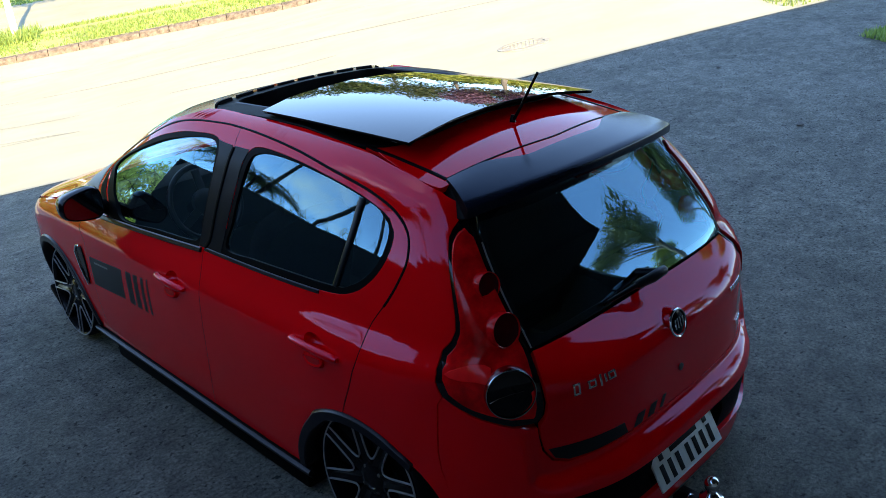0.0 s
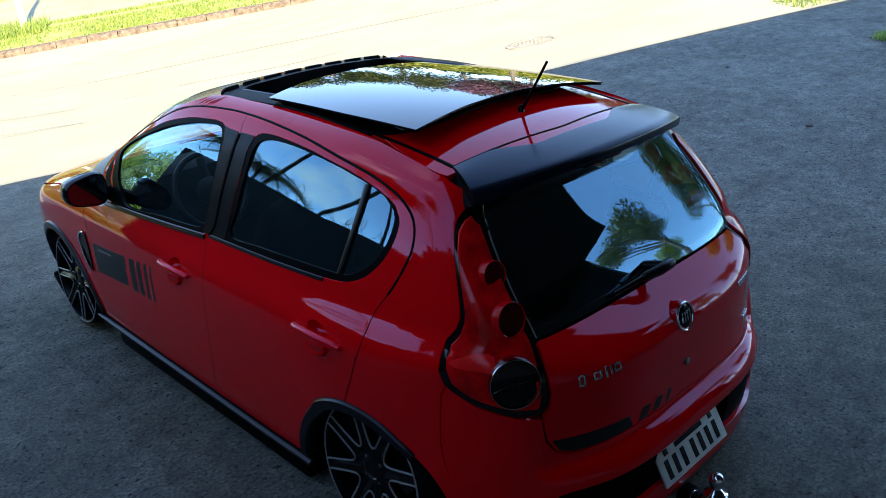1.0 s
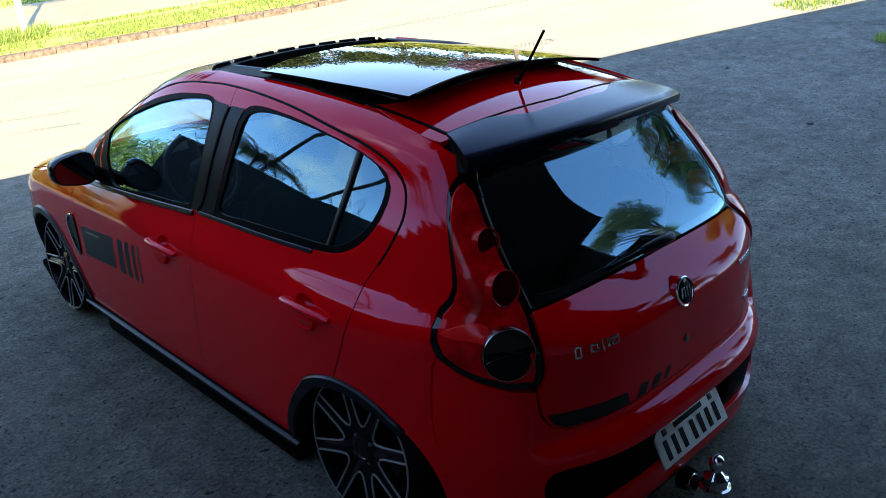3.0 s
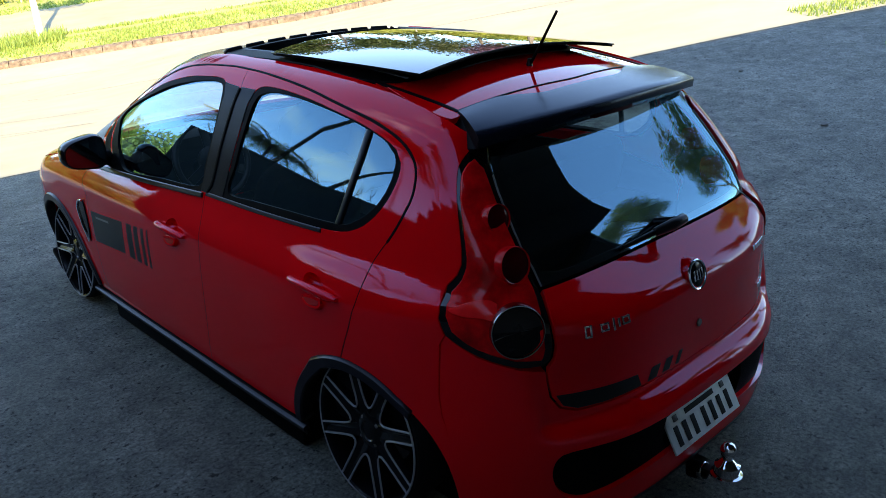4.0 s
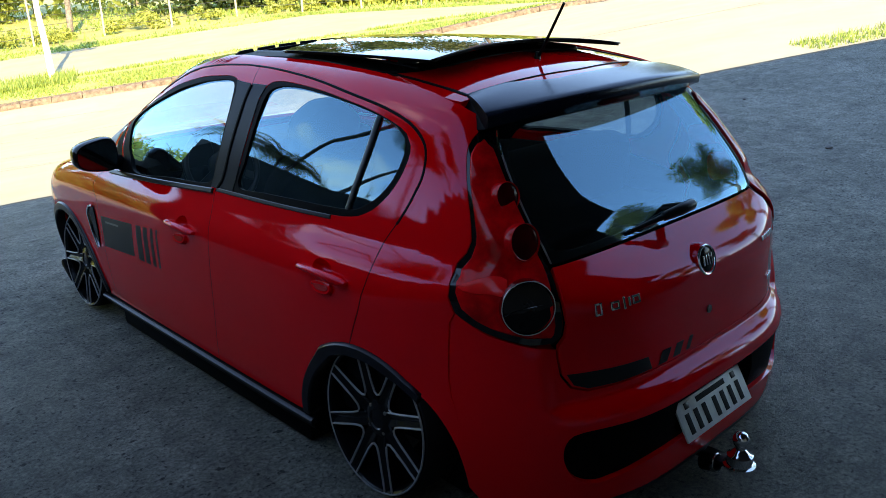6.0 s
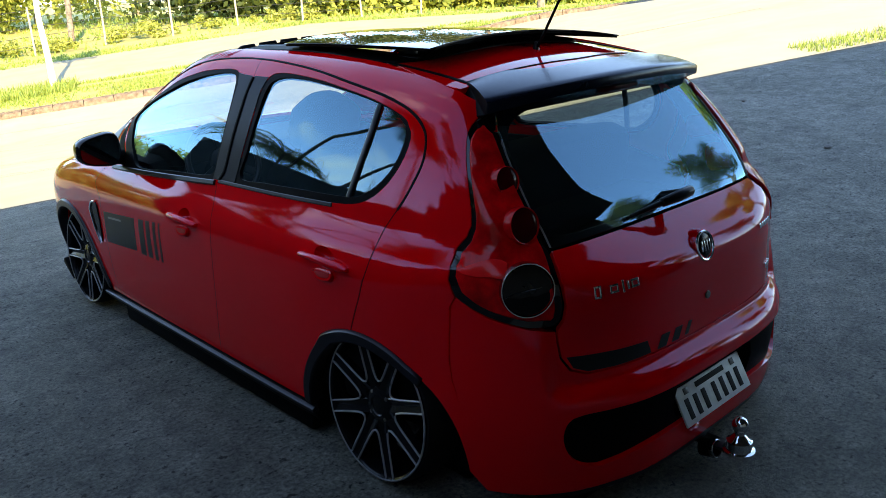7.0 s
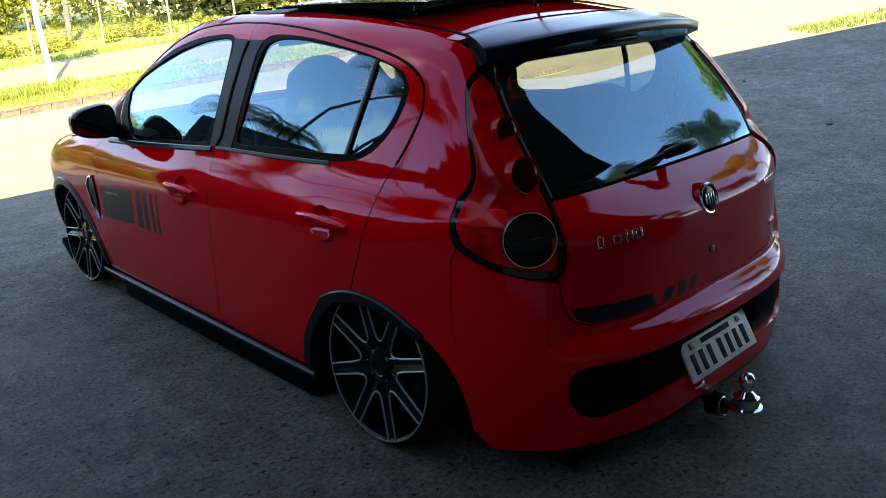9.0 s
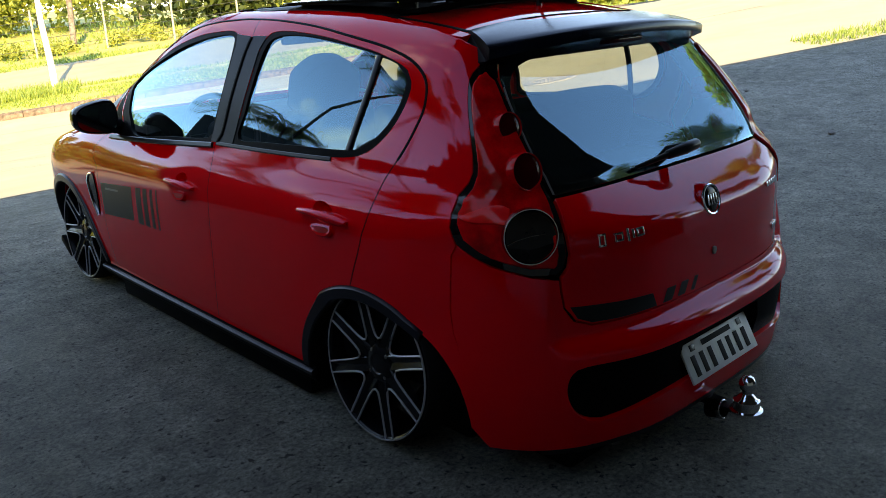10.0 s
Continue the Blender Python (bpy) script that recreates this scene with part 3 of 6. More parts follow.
def slab(name, u0, u1, v0, v1, z0, z1, material, parent=None, label="", bev=0.01):
    bm = bmesh.new()
    M = Matrix(((UX.x, VX.x, 0, 0), (UX.y, VX.y, 0, 0), (0, 0, 1, 0), (0, 0, 0, 1)))
    box(bm, (u0, v0, z0), (u1, v1, z1), bev, M)
    return part(name, bm, material, parent, label)


def canopy(name, rim, z0, z1):
    """A flat roof slab with an uneven rim."""
    bm = bmesh.new()
    low, high = [[bm.verts.new(UX * u + VX * v + Vector((0, 0, z))) for u, v in rim] for z in (z0, z1)]
    bm.faces.new(low[::-1])
    bm.faces.new(high)
    n = len(rim)
    for j in range(n):
        bm.faces.new((low[j], low[(j + 1) % n], high[(j + 1) % n], high[j]))
    return part(name, bm, ROOF_DARK, None, smooth=False)


tagged(canopy("ceiling", [(1.61, -5.6), (4.52, -5.6), (4.52, -0.76), (3.3, -0.66), (2.7, -0.54), (1.9, -0.42), (1.61, -0.42)], 3.10, 3.25), "dark flat canopy roof beside the drive", "canopy", kind="structure")
# two unseen slabs added to keep skylight off the car's tail and nearby ground
tagged(slab("shade_slab", -0.75, 1.60, -5.6, 0.40, 2.80, 2.95, ROOF_DARK), "unseen dark roof slab added to shade the drive", "canopy", kind="structure")
tagged(slab("shade_slab_2", -1.70, -0.754, -5.6, -1.30, 2.80, 2.95, ROOF_DARK), "unseen dark roof slab added to shade the ground behind the car", "canopy", kind="structure")


def house_wall(name, us):
    """Unseen house wall behind the drive; eaves follow the street to straighten its shadow."""
    bm = bmesh.new()
    rows = []
    for u in us:
        top = 5.715 + uv(u, 6.3).z
        rows.append([bm.verts.new(UX * u + VX * v + Vector((0, 0, z))) for v, z in ((-9.6, -0.2), (-9.6, top), (-5.6, top), (-5.6, -0.2))])
    for a, b in zip(rows[:-1], rows[1:]):
        for j in range(4):
            bm.faces.new((a[j], a[(j + 1) % 4], b[(j + 1) % 4], b[j]))
    bm.faces.new(rows[0])
    bm.faces.new(rows[-1])
    return part(name, bm, HOUSE_PLASTER, None, smooth=False)


tagged(house_wall("wall_back", (0.5, 1.5, 2.5, 3.5, 4.5, 5.5, 6.5, 7.5, 8.5, 10.0, 12.0)), "plain plastered house wall behind the drive", "wall", kind="structure")
tagged(house_wall("wall_wing", (-26.0, -16.0, -10.0, -7.0, -5.0, -3.5, -2.0, -0.8, 0.5)), "plain plastered wing of the house wall", "wall", kind="structure")
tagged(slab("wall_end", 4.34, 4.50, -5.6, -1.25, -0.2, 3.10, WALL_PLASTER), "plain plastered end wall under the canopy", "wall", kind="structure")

# ---- boundary wall with razor wire ----


def wire_wall():
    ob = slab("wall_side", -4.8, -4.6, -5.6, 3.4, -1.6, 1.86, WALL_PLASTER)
    tagged(ob, "dark boundary wall topped by coiled wire", "wall", kind="structure")
    root = tagged(new("razor_wire"), "rusty coiled razor wire along the wall top", "wire")
    bm = bmesh.new()
    pts = []
    for k in range(372, 640):
        a = k * 0.33
        v = -4.0 + k * 0.0115
        r = 0.155 + 0.035 * math.sin(k * 0.061) + 0.02 * math.sin(k * 0.173)
        pts.append(UX * (-4.7 + r * math.cos(a)) + VX * (v + 0.05 * math.sin(k * 0.09)) + Vector((0, 0, 1.85 + r + r * math.sin(a))))
    tube(bm, pts, 0.0045, 5)
    part("coil", bm, DULL_STEEL, root)


wire_wall()


def stepped_wall():
    """The neighbour's gable end, whose top climbs in uneven steps."""
    steps = [(0.22, 2.10), (-0.05, 2.12), (-0.05, 2.42), (-0.30, 2.50), (-0.14, 2.78), (-0.62, 2.86), (-0.55, 3.16), (-1.05, 3.24), (-0.95, 3.50), (-5.60, 3.60), (-5.60, -1.6), (0.22, -1.6)]
    bm = bmesh.new()
    near, far = [[bm.verts.new(UX * u + VX * v + Vector((0, 0, z))) for v, z in steps] for u in (-4.55, -4.85)]
    bm.faces.new(near)
    bm.faces.new(far[::-1])
    n = len(steps)
    for j in range(n):
        bm.faces.new((near[j], far[j], far[(j + 1) % n], near[(j + 1) % n]))
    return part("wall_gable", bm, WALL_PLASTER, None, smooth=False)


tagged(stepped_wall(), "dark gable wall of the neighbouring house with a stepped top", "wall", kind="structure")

# ---- plants and fence ----


def crown_mesh(name, blobs, count, leaf, material, seed):
    """Leaves as small folded quads in loose clumps."""
    rng = np.random.default_rng(seed)
    B = np.array(blobs, float)
    wts = B[:, 3] ** 2
    pick = rng.choice(len(B), count, p=wts / wts.sum())
    d = rng.normal(size=(count, 3))
    d /= np.linalg.norm(d, axis=1)[:, None]
    r = rng.uniform(0.35, 1.12, count) ** 0.6
    P = B[pick, :3] + d * (B[pick, 3] * r)[:, None]
    a = rng.normal(size=(count, 3))
    a /= np.linalg.norm(a, axis=1)[:, None]
    b = np.cross(a, d)
    b /= np.maximum(np.linalg.norm(b, axis=1), 1e-6)[:, None]
    s = leaf * rng.uniform(0.5, 1.3, count)[:, None]
    V = np.stack([P - a * s, P - b * s * 0.5, P + a * s, P + b * s * 0.5], 1).reshape(-1, 3)
    F = [(4 * k, 4 * k + 1, 4 * k + 2, 4 * k + 3) for k in range(count)]
    return mesh_object(name, V, F, material, False)


def tree(u, v, height, spread, seed, bark=None, leaves=None, count=3000, leaf=0.16, label="leafy tree with a loose crown", trunk=0.16, low=0.45, up=0.2):
    rnd = random.Random(seed)
    root = tagged(new("tree"), label, "tree", group="trees round the street")
    root.location = uv(u, v, up)
    bm = bmesh.new()
    top = Vector((rnd.uniform(-0.3, 0.3), rnd.uniform(-0.3, 0.3), height * 0.75))
    tube(bm, [(0, 0, -0.2), top * 0.33 + Vector((0.05, 0.03, 0)), top * 0.66, top], [trunk, trunk * 0.85, trunk * 0.6, trunk * 0.3], 9)
    blobs = []
    for k in range(9):
        a, h = k * 2.4 + rnd.uniform(-0.3, 0.3), rnd.uniform(low, 0.8)
        tip = Vector((math.cos(a) * spread * rnd.uniform(0.45, 0.95), math.sin(a) * spread * rnd.uniform(0.45, 0.95), height * min(0.95, h + rnd.uniform(0.08, 0.22))))
        root_pt = top * min(1, h / 0.8)
        tube(bm, [root_pt, (root_pt + tip) / 2 + Vector((0, 0, 0.15)), tip], [trunk * 0.4, trunk * 0.25, trunk * 0.1], 6)
        blobs.append((*tip, spread * rnd.uniform(0.28, 0.45)))
        blobs.append((*(tip * 0.7 + Vector((0, 0, height * 0.28))), spread * rnd.uniform(0.22, 0.4)))
    part("trunk", bm, bark or BARK, root)
    crown = crown_mesh("crown", blobs, count, leaf, leaves or LEAF_DARK, seed)
    crown.parent = root
    return root


def palm(u, v, height, seed, up=0.0, size=1.0, lean=0.0, bark=None):
    rnd = random.Random(seed)
    root = tagged(new("palm_tree"), "slender palm with arching feathered fronds", "palm", group="palms beyond the walls")
    root.location = uv(u, v, up)
    bm = bmesh.new()
    pts = [Vector((0.05 * math.sin(k * 0.4 + seed), 0.05 * math.cos(k * 0.33), height * k / 24 - 0.1)) + VX * (lean * (k / 24) ** 1.35) for k in range(25)]
    tube(bm, pts, [(0.075 - 0.0013 * k) * size for k in range(25)], 10)
    part("trunk", bm, bark or PALM_BARK, root)
    for k in range(15):
        a, lift = k * 2.4, rnd.uniform(0.1, 1.2)
        L = rnd.uniform(1.7, 2.4) * size
        bm = bmesh.new()
        spine = []
        for j in range(9):
            t = j / 8
            spine.append(pts[-1] + Vector((math.cos(a) * L * t, math.sin(a) * L * t, lift * L * (t * 0.8 - t * t * 1.1))))
        tube(bm, spine, [(0.022 - 0.002 * j) * size for j in range(9)], 5)
        side = Vector((-math.sin(a), math.cos(a), 0))
        for j in range(1, 33):
            t = j / 33
            p = spine[int(t * 8)].lerp(spine[min(8, int(t * 8) + 1)], t * 8 % 1)
            w = 0.55 * size * math.sin(math.pi * min(1, t * 0.85 + 0.12))
            for sgn in (-1, 1):
                q = p + side * sgn * w + Vector((math.cos(a) * 0.2, math.sin(a) * 0.2, -0.25 * w))
                d = (spine[-1] - spine[0]).normalized() * 0.02
                bm.faces.new([bm.verts.new(c) for c in (p - d, p + d, q)])
        part("frond", bm, LEAF_PALM, root, smooth=False)
    return root


def young_tree():
    """The limewashed sapling on the verge."""
    root = tagged(new("young_tree"), "young street tree with a limewashed white trunk", "tree")
    root.location = uv(-6.5, 32.9, 0.2)
    bm = bmesh.new()
    tube(bm, [(0, 0, -0.1), (-0.02, 0.02, 1.2), (-0.09, 0.05, 2.6), (-0.07, 0.05, 4.2), (-0.1, 0.1, 5.4)], [0.14, 0.12, 0.105, 0.085, 0.05], 10)
    part("trunk", bm, LIMEWASH, root)
    blobs = [(-0.2 + 0.9 * math.cos(k * 2.1), 0.9 * math.sin(k * 2.1), 5.4 + 0.35 * (k % 4), 0.6) for k in range(8)]
    c = crown_mesh("crown", blobs, 1200, 0.12, LEAF, 12)
    c.parent = root


young_tree()


def hedge(name, spots, seed, count, leaf, material, label):
    blobs = []
    rnd = random.Random(seed)
    for u, v, r in spots:
        p = uv(u, v, 0.2)
        for k in range(4):
            blobs.append((p.x + rnd.uniform(-r, r) * 0.6, p.y + rnd.uniform(-r, r) * 0.6, p.z + rnd.uniform(0.2, 1.0) * r, r * rnd.uniform(0.35, 0.6)))
    ob = crown_mesh(name, blobs, count, leaf, material, seed)
    return tagged(ob, label, "bushes", kind="stuff")


rnd = random.Random(8)
hedge("fence_bushes", [(rnd.uniform(-13, 6), rnd.uniform(48.5, 52), rnd.uniform(0.35, 0.8)) for _ in range(26)], 3, 7000, 0.10, LEAF, "low scrubby bushes along the wire fence")
hedge("back_bushes", [(rnd.uniform(-45, -8), rnd.uniform(66, 80), rnd.uniform(3.4, 6.2)) for _ in range(46)], 4, 30000, 0.32, LEAF, "tall sunlit bushes behind the meadow")
hedge("thicket", [(rnd.uniform(-4, 26), rnd.uniform(56, 66), rnd.uniform(3.4, 6.2)) for _ in range(42)], 6, 30000, 0.30, LEAF_DARK, "dark green thicket behind the fence")
hedge("roadside_bushes", [(u + rnd.uniform(-1.5, 1.5), 55.5 - max(0.0, u - 22) * 0.45 + rnd.uniform(-2, 2), rnd.uniform(2.6, 4.0)) for u in np.arange(8, 64, 1.1)], 7, 34000, 0.30, LEAF, "sunlit roadside bushes beyond the footpath")
hedge("street_bushes", [(u + rnd.uniform(-1, 1), 24.0 + (u + 19) * 0.42 + rnd.uniform(-1.5, 1.5), rnd.uniform(3.2, 4.6)) for u in np.arange(-40, -18, 0.8)], 9, 26000, 0.24, LEAF, "golden-green bushes along the lower street")
for k, (u, v, h) in enumerate([(-7.96, 52.7, 9.0)]):
    palm(u, v, h, 5 + k, 0.2, size=2.4, bark=BARK)
for k, (u, v, h, s) in enumerate([(-34, 90, 20, 7), (-20, 95, 19, 7), (-6, 92, 23, 8), (8, 88, 20, 7), (22, 84, 21, 8), (36, 78, 19, 7), (-48, 80, 19, 7)]):
    tree(u, v, h, s, 30 + k, count=4200, leaf=0.34, label="broad green tree beyond the meadow", trunk=0.3)


def fence():
    root = tagged(new("wire_fence"), "wire fence on pale wooden posts", "fence")
    spots = []
    for u in np.arange(-20.6, 14.0, 3.7):
        p = uv(u, 48.6 + 0.6 * math.sin(u), 0.2)
        spots.append(p)
        bm = bmesh.new()
        lean = Vector((random.uniform(-0.12, 0.12), random.uniform(-0.1, 0.1), 0))
        tube(bm, [p - Vector((0, 0, 0.2)), p + lean * 0.5 + Vector((0, 0, 1.3)), p + lean + Vector((0, 0, 2.6))], [0.065, 0.06, 0.055], 7)
        part("post", bm, WOOD_POST, root)
    for h in (0.5, 1.0, 1.5, 2.0, 2.4):
        bm = bmesh.new()
        tube(bm, [p + Vector((0, 0, h + random.uniform(-0.04, 0.04))) for p in spots], 0.012, 4)
        part("wire", bm, DULL_STEEL, root)


fence()
for k, (u, v, h, s) in enumerate([(2, 60, 17, 5.5), (-13, 74, 21, 6.5), (9, 58, 15, 5.0), (20, 57, 18, 6.0), (-17, 67, 17, 6.0)]):
    tree(u, v, h, s, 90 + k, count=6500, leaf=0.24, leaves=LEAF_MID if k % 2 else LEAF_DARK, label="tall green tree behind the wire fence", trunk=0.25, low=0.3)
for k, (u, v, h, s) in enumerate([(-20, 31, 8.5, 4.0), (-27, 24, 9, 4.5), (-34, 15, 9, 5.0), (-30, 34, 10, 5.0)]):
    tree(u, v, h, s, 110 + k, count=5200, leaf=0.22, leaves=LEAF, label="sunlit street tree beside the road", trunk=0.22, low=0.25)
for k, (u, v, h, s) in enumerate([(34, 52, 15, 6.0), (43, 49, 16, 6.5), (51, 44, 15, 6.5), (58, 38, 16, 6.5)]):
    tree(u, v, h, s, 130 + k, count=6500, leaf=0.28, leaves=LEAF_MID, label="tall roadside tree among the bushes", trunk=0.25, low=0.2)
# trees behind and beside the drive
tree(17.0, 6.8, 10.0, 2.2, 58, count=9000, leaf=0.13, leaves=LEAF, label="tall yellow-green tree beside the drive", trunk=0.2, low=0.25, up=0.0)
tree(18.5, 1.9, 7.6, 1.9, 51, count=13000, leaf=0.07, label="tall leafy tree beside the drive", trunk=0.2, low=0.25, up=0.0)
tree(15.5, -2.9, 4.6, 1.1, 52, count=6000, leaf=0.06, leaves=LEAF, label="yellow-green tree beside the drive", trunk=0.12, up=0.0)
tree(14.0, -2.0, 7.2, 1.25, 53, count=9000, leaf=0.05, leaves=LEAF_MID, label="rounded dark tree behind the drive", trunk=0.16, low=0.55, up=0.0)
tree(20, 47, 13.0, 4.6, 54, count=11000, leaf=0.18, leaves=BLOSSOM, label="tree covered in pink blossom across the road", trunk=0.25)
tree(-7.4, -3.3, 6.6, 2.3, 57, count=7500, leaf=0.13, label="dark leafy tree beyond the boundary wall", trunk=0.18, low=0.25, up=0.0)


def bare_shrub(u, v, seed, reach=1.5, count=26):
    """Leafless shrub: thin forking twigs."""
    rnd = random.Random(seed)
    root = tagged(new("shrub"), "bare twiggy shrub beyond the boundary wall", "shrub", group="bare shrubs")
    root.location = uv(u, v)
    bm = bmesh.new()
    for _ in range(count):
        p = Vector((rnd.uniform(-0.5, 0.5), rnd.uniform(-0.5, 0.5), rnd.uniform(1.0, 1.6)))
        way = Vector((rnd.uniform(-1, 1), rnd.uniform(-1, 1), rnd.uniform(0.3, 1.1))).normalized()
        pts = [p.copy()]
        for j in range(9):
            way = (way + Vector([rnd.uniform(-0.45, 0.45) for _ in range(3)])).normalized()
            p = p + way * reach / 9
            pts.append(p.copy())
            if j in (3, 5, 7):
                side = (way + Vector([rnd.uniform(-0.9, 0.9) for _ in range(3)])).normalized()
                q, twig = p.copy(), [p.copy()]
                for _ in range(5):
                    side = (side + Vector([rnd.uniform(-0.4, 0.4) for _ in range(3)])).normalized()
                    q = q + side * reach / 14
                    twig.append(q.copy())
                tube(bm, twig, [0.006, 0.005, 0.005, 0.004, 0.004, 0.003], 4)
        tube(bm, pts, [0.013 - 0.001 * k for k in range(10)], 5)
    tube(bm, [(0, 0, -0.1), (0.05, 0.0, 0.8), (0.0, 0.05, 1.5)], [0.05, 0.04, 0.025], 8)
    part("twigs", bm, PALM_BARK, root)
    return root


bare_shrub(-6.3, 3.6, 81)
bare_shrub(-6.5, 2.1, 82, 1.3, 20)
for k, (u, v, h, sz, tip) in enumerate([(-6.0, 4.1, 5.5, 0.62, -2.2), (-6.2, 3.1, 5.2, 0.60, -2.2), (-5.9, 3.5, 2.95, 0.50, -0.2), (-6.8, 1.2, 5.2, 0.60, 0.4), (-6.0, -0.5, 6.3, 0.55, 0.2)]):
    palm(u, v, h, 70 + k, size=sz, lean=tip)

# ---- the car ----
car = tagged(new("car"), "lowered red hatchback with black trim and open sunroof on concrete", "car")


def arch_line(cs, ch, rs, rh, a0, a1, n=26):
    return [(cs + rs * math.cos(a), ch + rh * math.sin(a)) for a in np.linspace(radians(a0), radians(a1), n)]


ARCH_R, ARCH_F = (1.268, 0.120, 0.362, 0.372), (3.735, 0.125, 0.380, 0.405)
TOP_LINE = [(3.53, 0.795), (3.80, 0.905), (4.03, 1.00), (4.045, 1.05), (3.985, 1.12), (3.90, 1.165), (3.696, 1.237), (3.251, 1.265), (2.60, 1.275), (2.091, 1.276)]
REAR_LINE = [(2.091, 1.276), (1.723, 1.265), (1.425, 1.247), (1.228, 1.226), (1.118, 1.206), (1.043, 1.181), (1.005, 1.146), (1.004, 1.108), (1.026, 1.051), (1.066, 0.990), (1.133, 0.893), (1.199, 0.771), (1.244, 0.643), (1.305, 0.502)]
MID_LINE = [(2.091, 1.276), (2.068, 1.213), (2.086, 1.146), (2.109, 1.010), (2.122, 0.881), (2.160, 0.838), (2.133, 0.716), (2.150, 0.516), (2.185, 0.300), (2.225, 0.142)]
FRONT_LINE = [(3.53, 0.795), (3.40, 0.72), (3.25, 0.640), (3.226, 0.560), (3.224, 0.476), (3.225, 0.321), (3.240, 0.200), (3.243, 0.142)]
LAMP_LINE = [(0.897, 0.694), (0.951, 0.740), (0.967, 0.775), (0.952, 0.822), (0.917, 0.854), (0.899, 0.887), (0.883, 0.935), (0.857, 1.016), (0.829, 1.095), (0.791, 1.149), (0.735, 1.178)]


def open_curve(pts, step=0.03):
    return [tuple(p) for p in spline(pts, step, closed=False)]


def chain(*runs):
    out = []
    for r in runs:
        for p in r:
            if not out or math.hypot(p[0] - out[-1][0], p[1] - out[-1][1]) > 0.004:
                out.append(tuple(p))
    if math.hypot(out[0][0] - out[-1][0], out[0][1] - out[-1][1]) < 0.004:
        out.pop()
    return out


def outline(*runs, step=0.03):
    return densify(chain(*runs), step)


# flank: roof rail, pillars and quarter in one pressing
side_out = outline(open_curve(TOP_LINE), open_curve(REAR_LINE), arch_line(*ARCH_R, 80, 160, 22),
                   [(0.93, 0.50), (0.915, 0.60), (0.897, 0.694)], open_curve(LAMP_LINE),
                   [(0.69, 1.195), (0.68, 1.225), (0.80, 1.262), (0.95, 1.282), (1.2, 1.296), (1.6, 1.302), (2.2, 1.303), (3.1, 1.303), (3.5, 1.298), (3.85, 1.25), (4.08, 1.15), (4.16, 1.0), (4.18, 0.87), (4.12, 0.815), (3.85, 0.79)])
for sf in (skin, mirrored):
    panel("quarter_panel", side_out, sf, RED, car, "glossy red roof rail and rear quarter", gap=0.0007, roll=0.0010)
# front wing
wing_out = outline(open_curve(FRONT_LINE), [(3.30, 0.142)], arch_line(*ARCH_F, 178, 20, 34), [(4.13, 0.26), (4.22, 0.40), (4.20, 0.56), (4.12, 0.68), (4.02, 0.745), (3.86, 0.785)])
wings = []
for sf in (skin, mirrored):
    wings.append(panel("front_wing", wing_out, sf, RED, car, "glossy red front wing"))
# bonnet, grille side, front bumper
hood_out = outline([(3.88, 0.790), (4.03, 0.750), (4.13, 0.690), (4.40, 0.640), (4.906, 0.625), (5.412, 0.640), (5.682, 0.690), (5.782, 0.750), (5.932, 0.790), (5.70, 0.835), (5.3, 0.83), (4.906, 0.825), (4.5, 0.83), (4.11, 0.835)])
panel("bonnet", hood_out, skin, RED, car, "glossy red bonnet", step=(0.04, 0.012))
front_out = outline([(4.13, 0.255), (4.225, 0.40), (4.30, 0.50), (4.906, 0.52), (5.51, 0.50), (5.587, 0.40), (5.68, 0.255), (5.70, 0.12), (4.906, 0.09), (4.11, 0.12)])
panel("front_bumper", front_out, skin, RED, car, "red front bumper")
grille_out = outline([(4.30, 0.505), (4.42, 0.63), (4.906, 0.62), (5.39, 0.63), (5.51, 0.505), (4.906, 0.525)])
panel("grille", grille_out, skin, BLACK_PLASTIC, car, "black grille", lift=-0.012)
head_out = densify([(4.21, 0.41), (4.29, 0.50), (4.41, 0.625), (4.14, 0.685), (4.205, 0.56)])
for sf in (skin, mirrored):
    panel("headlamp", head_out, sf, GLASS_ROOF, car, "dark smoked headlamp")
wind_out = outline([(4.19, 0.875), (4.17, 1.0), (4.09, 1.15), (3.87, 1.245), (3.95, 1.272), (4.3, 1.29), (4.906, 1.294), (5.512, 1.29), (5.862, 1.272), (5.942, 1.245), (5.722, 1.15), (5.642, 1.0), (5.622, 0.875), (5.3, 0.838), (4.906, 0.832), (4.5, 0.838)])
panel("windscreen", wind_out, skin, GLASS_CLEAR, car, "clear raked windscreen", step=(0.06, 0.03)).visible_shadow = False

# door seals
for sf in (skin, mirrored):
    strip("door_seal", open_curve(REAR_LINE[9:]), sf, 0.0055, BLACK_TRIM, car, "", lift=-0.003, thick=0.0032)
    strip("door_seal", open_curve(TOP_LINE[3:] + REAR_LINE[1:11], 0.012), sf, 0.0095, BLACK_TRIM, car, "black rubber door seal", lift=-0.003, thick=0.0048)
    strip("door_seal", open_curve(MID_LINE), sf, 0.0045, BLACK_TRIM, car, "", lift=-0.003, thick=0.0030)
    strip("door_seal", open_curve(FRONT_LINE), sf, 0.0045, BLACK_TRIM, car, "", lift=-0.003, thick=0.0030)
    strip("door_seal", open_curve([(1.625, 0.140), (2.4, 0.140), (3.243, 0.140)], 0.1), sf, 0.02, BLACK_TRIM, car, "", lift=-0.012, thick=0.003)
    strip("door_seal", open_curve([(0.93, 0.49), (0.915, 0.60), (0.897, 0.690)]), sf, 0.016, RED, car, "", lift=-0.012, thick=0.003)
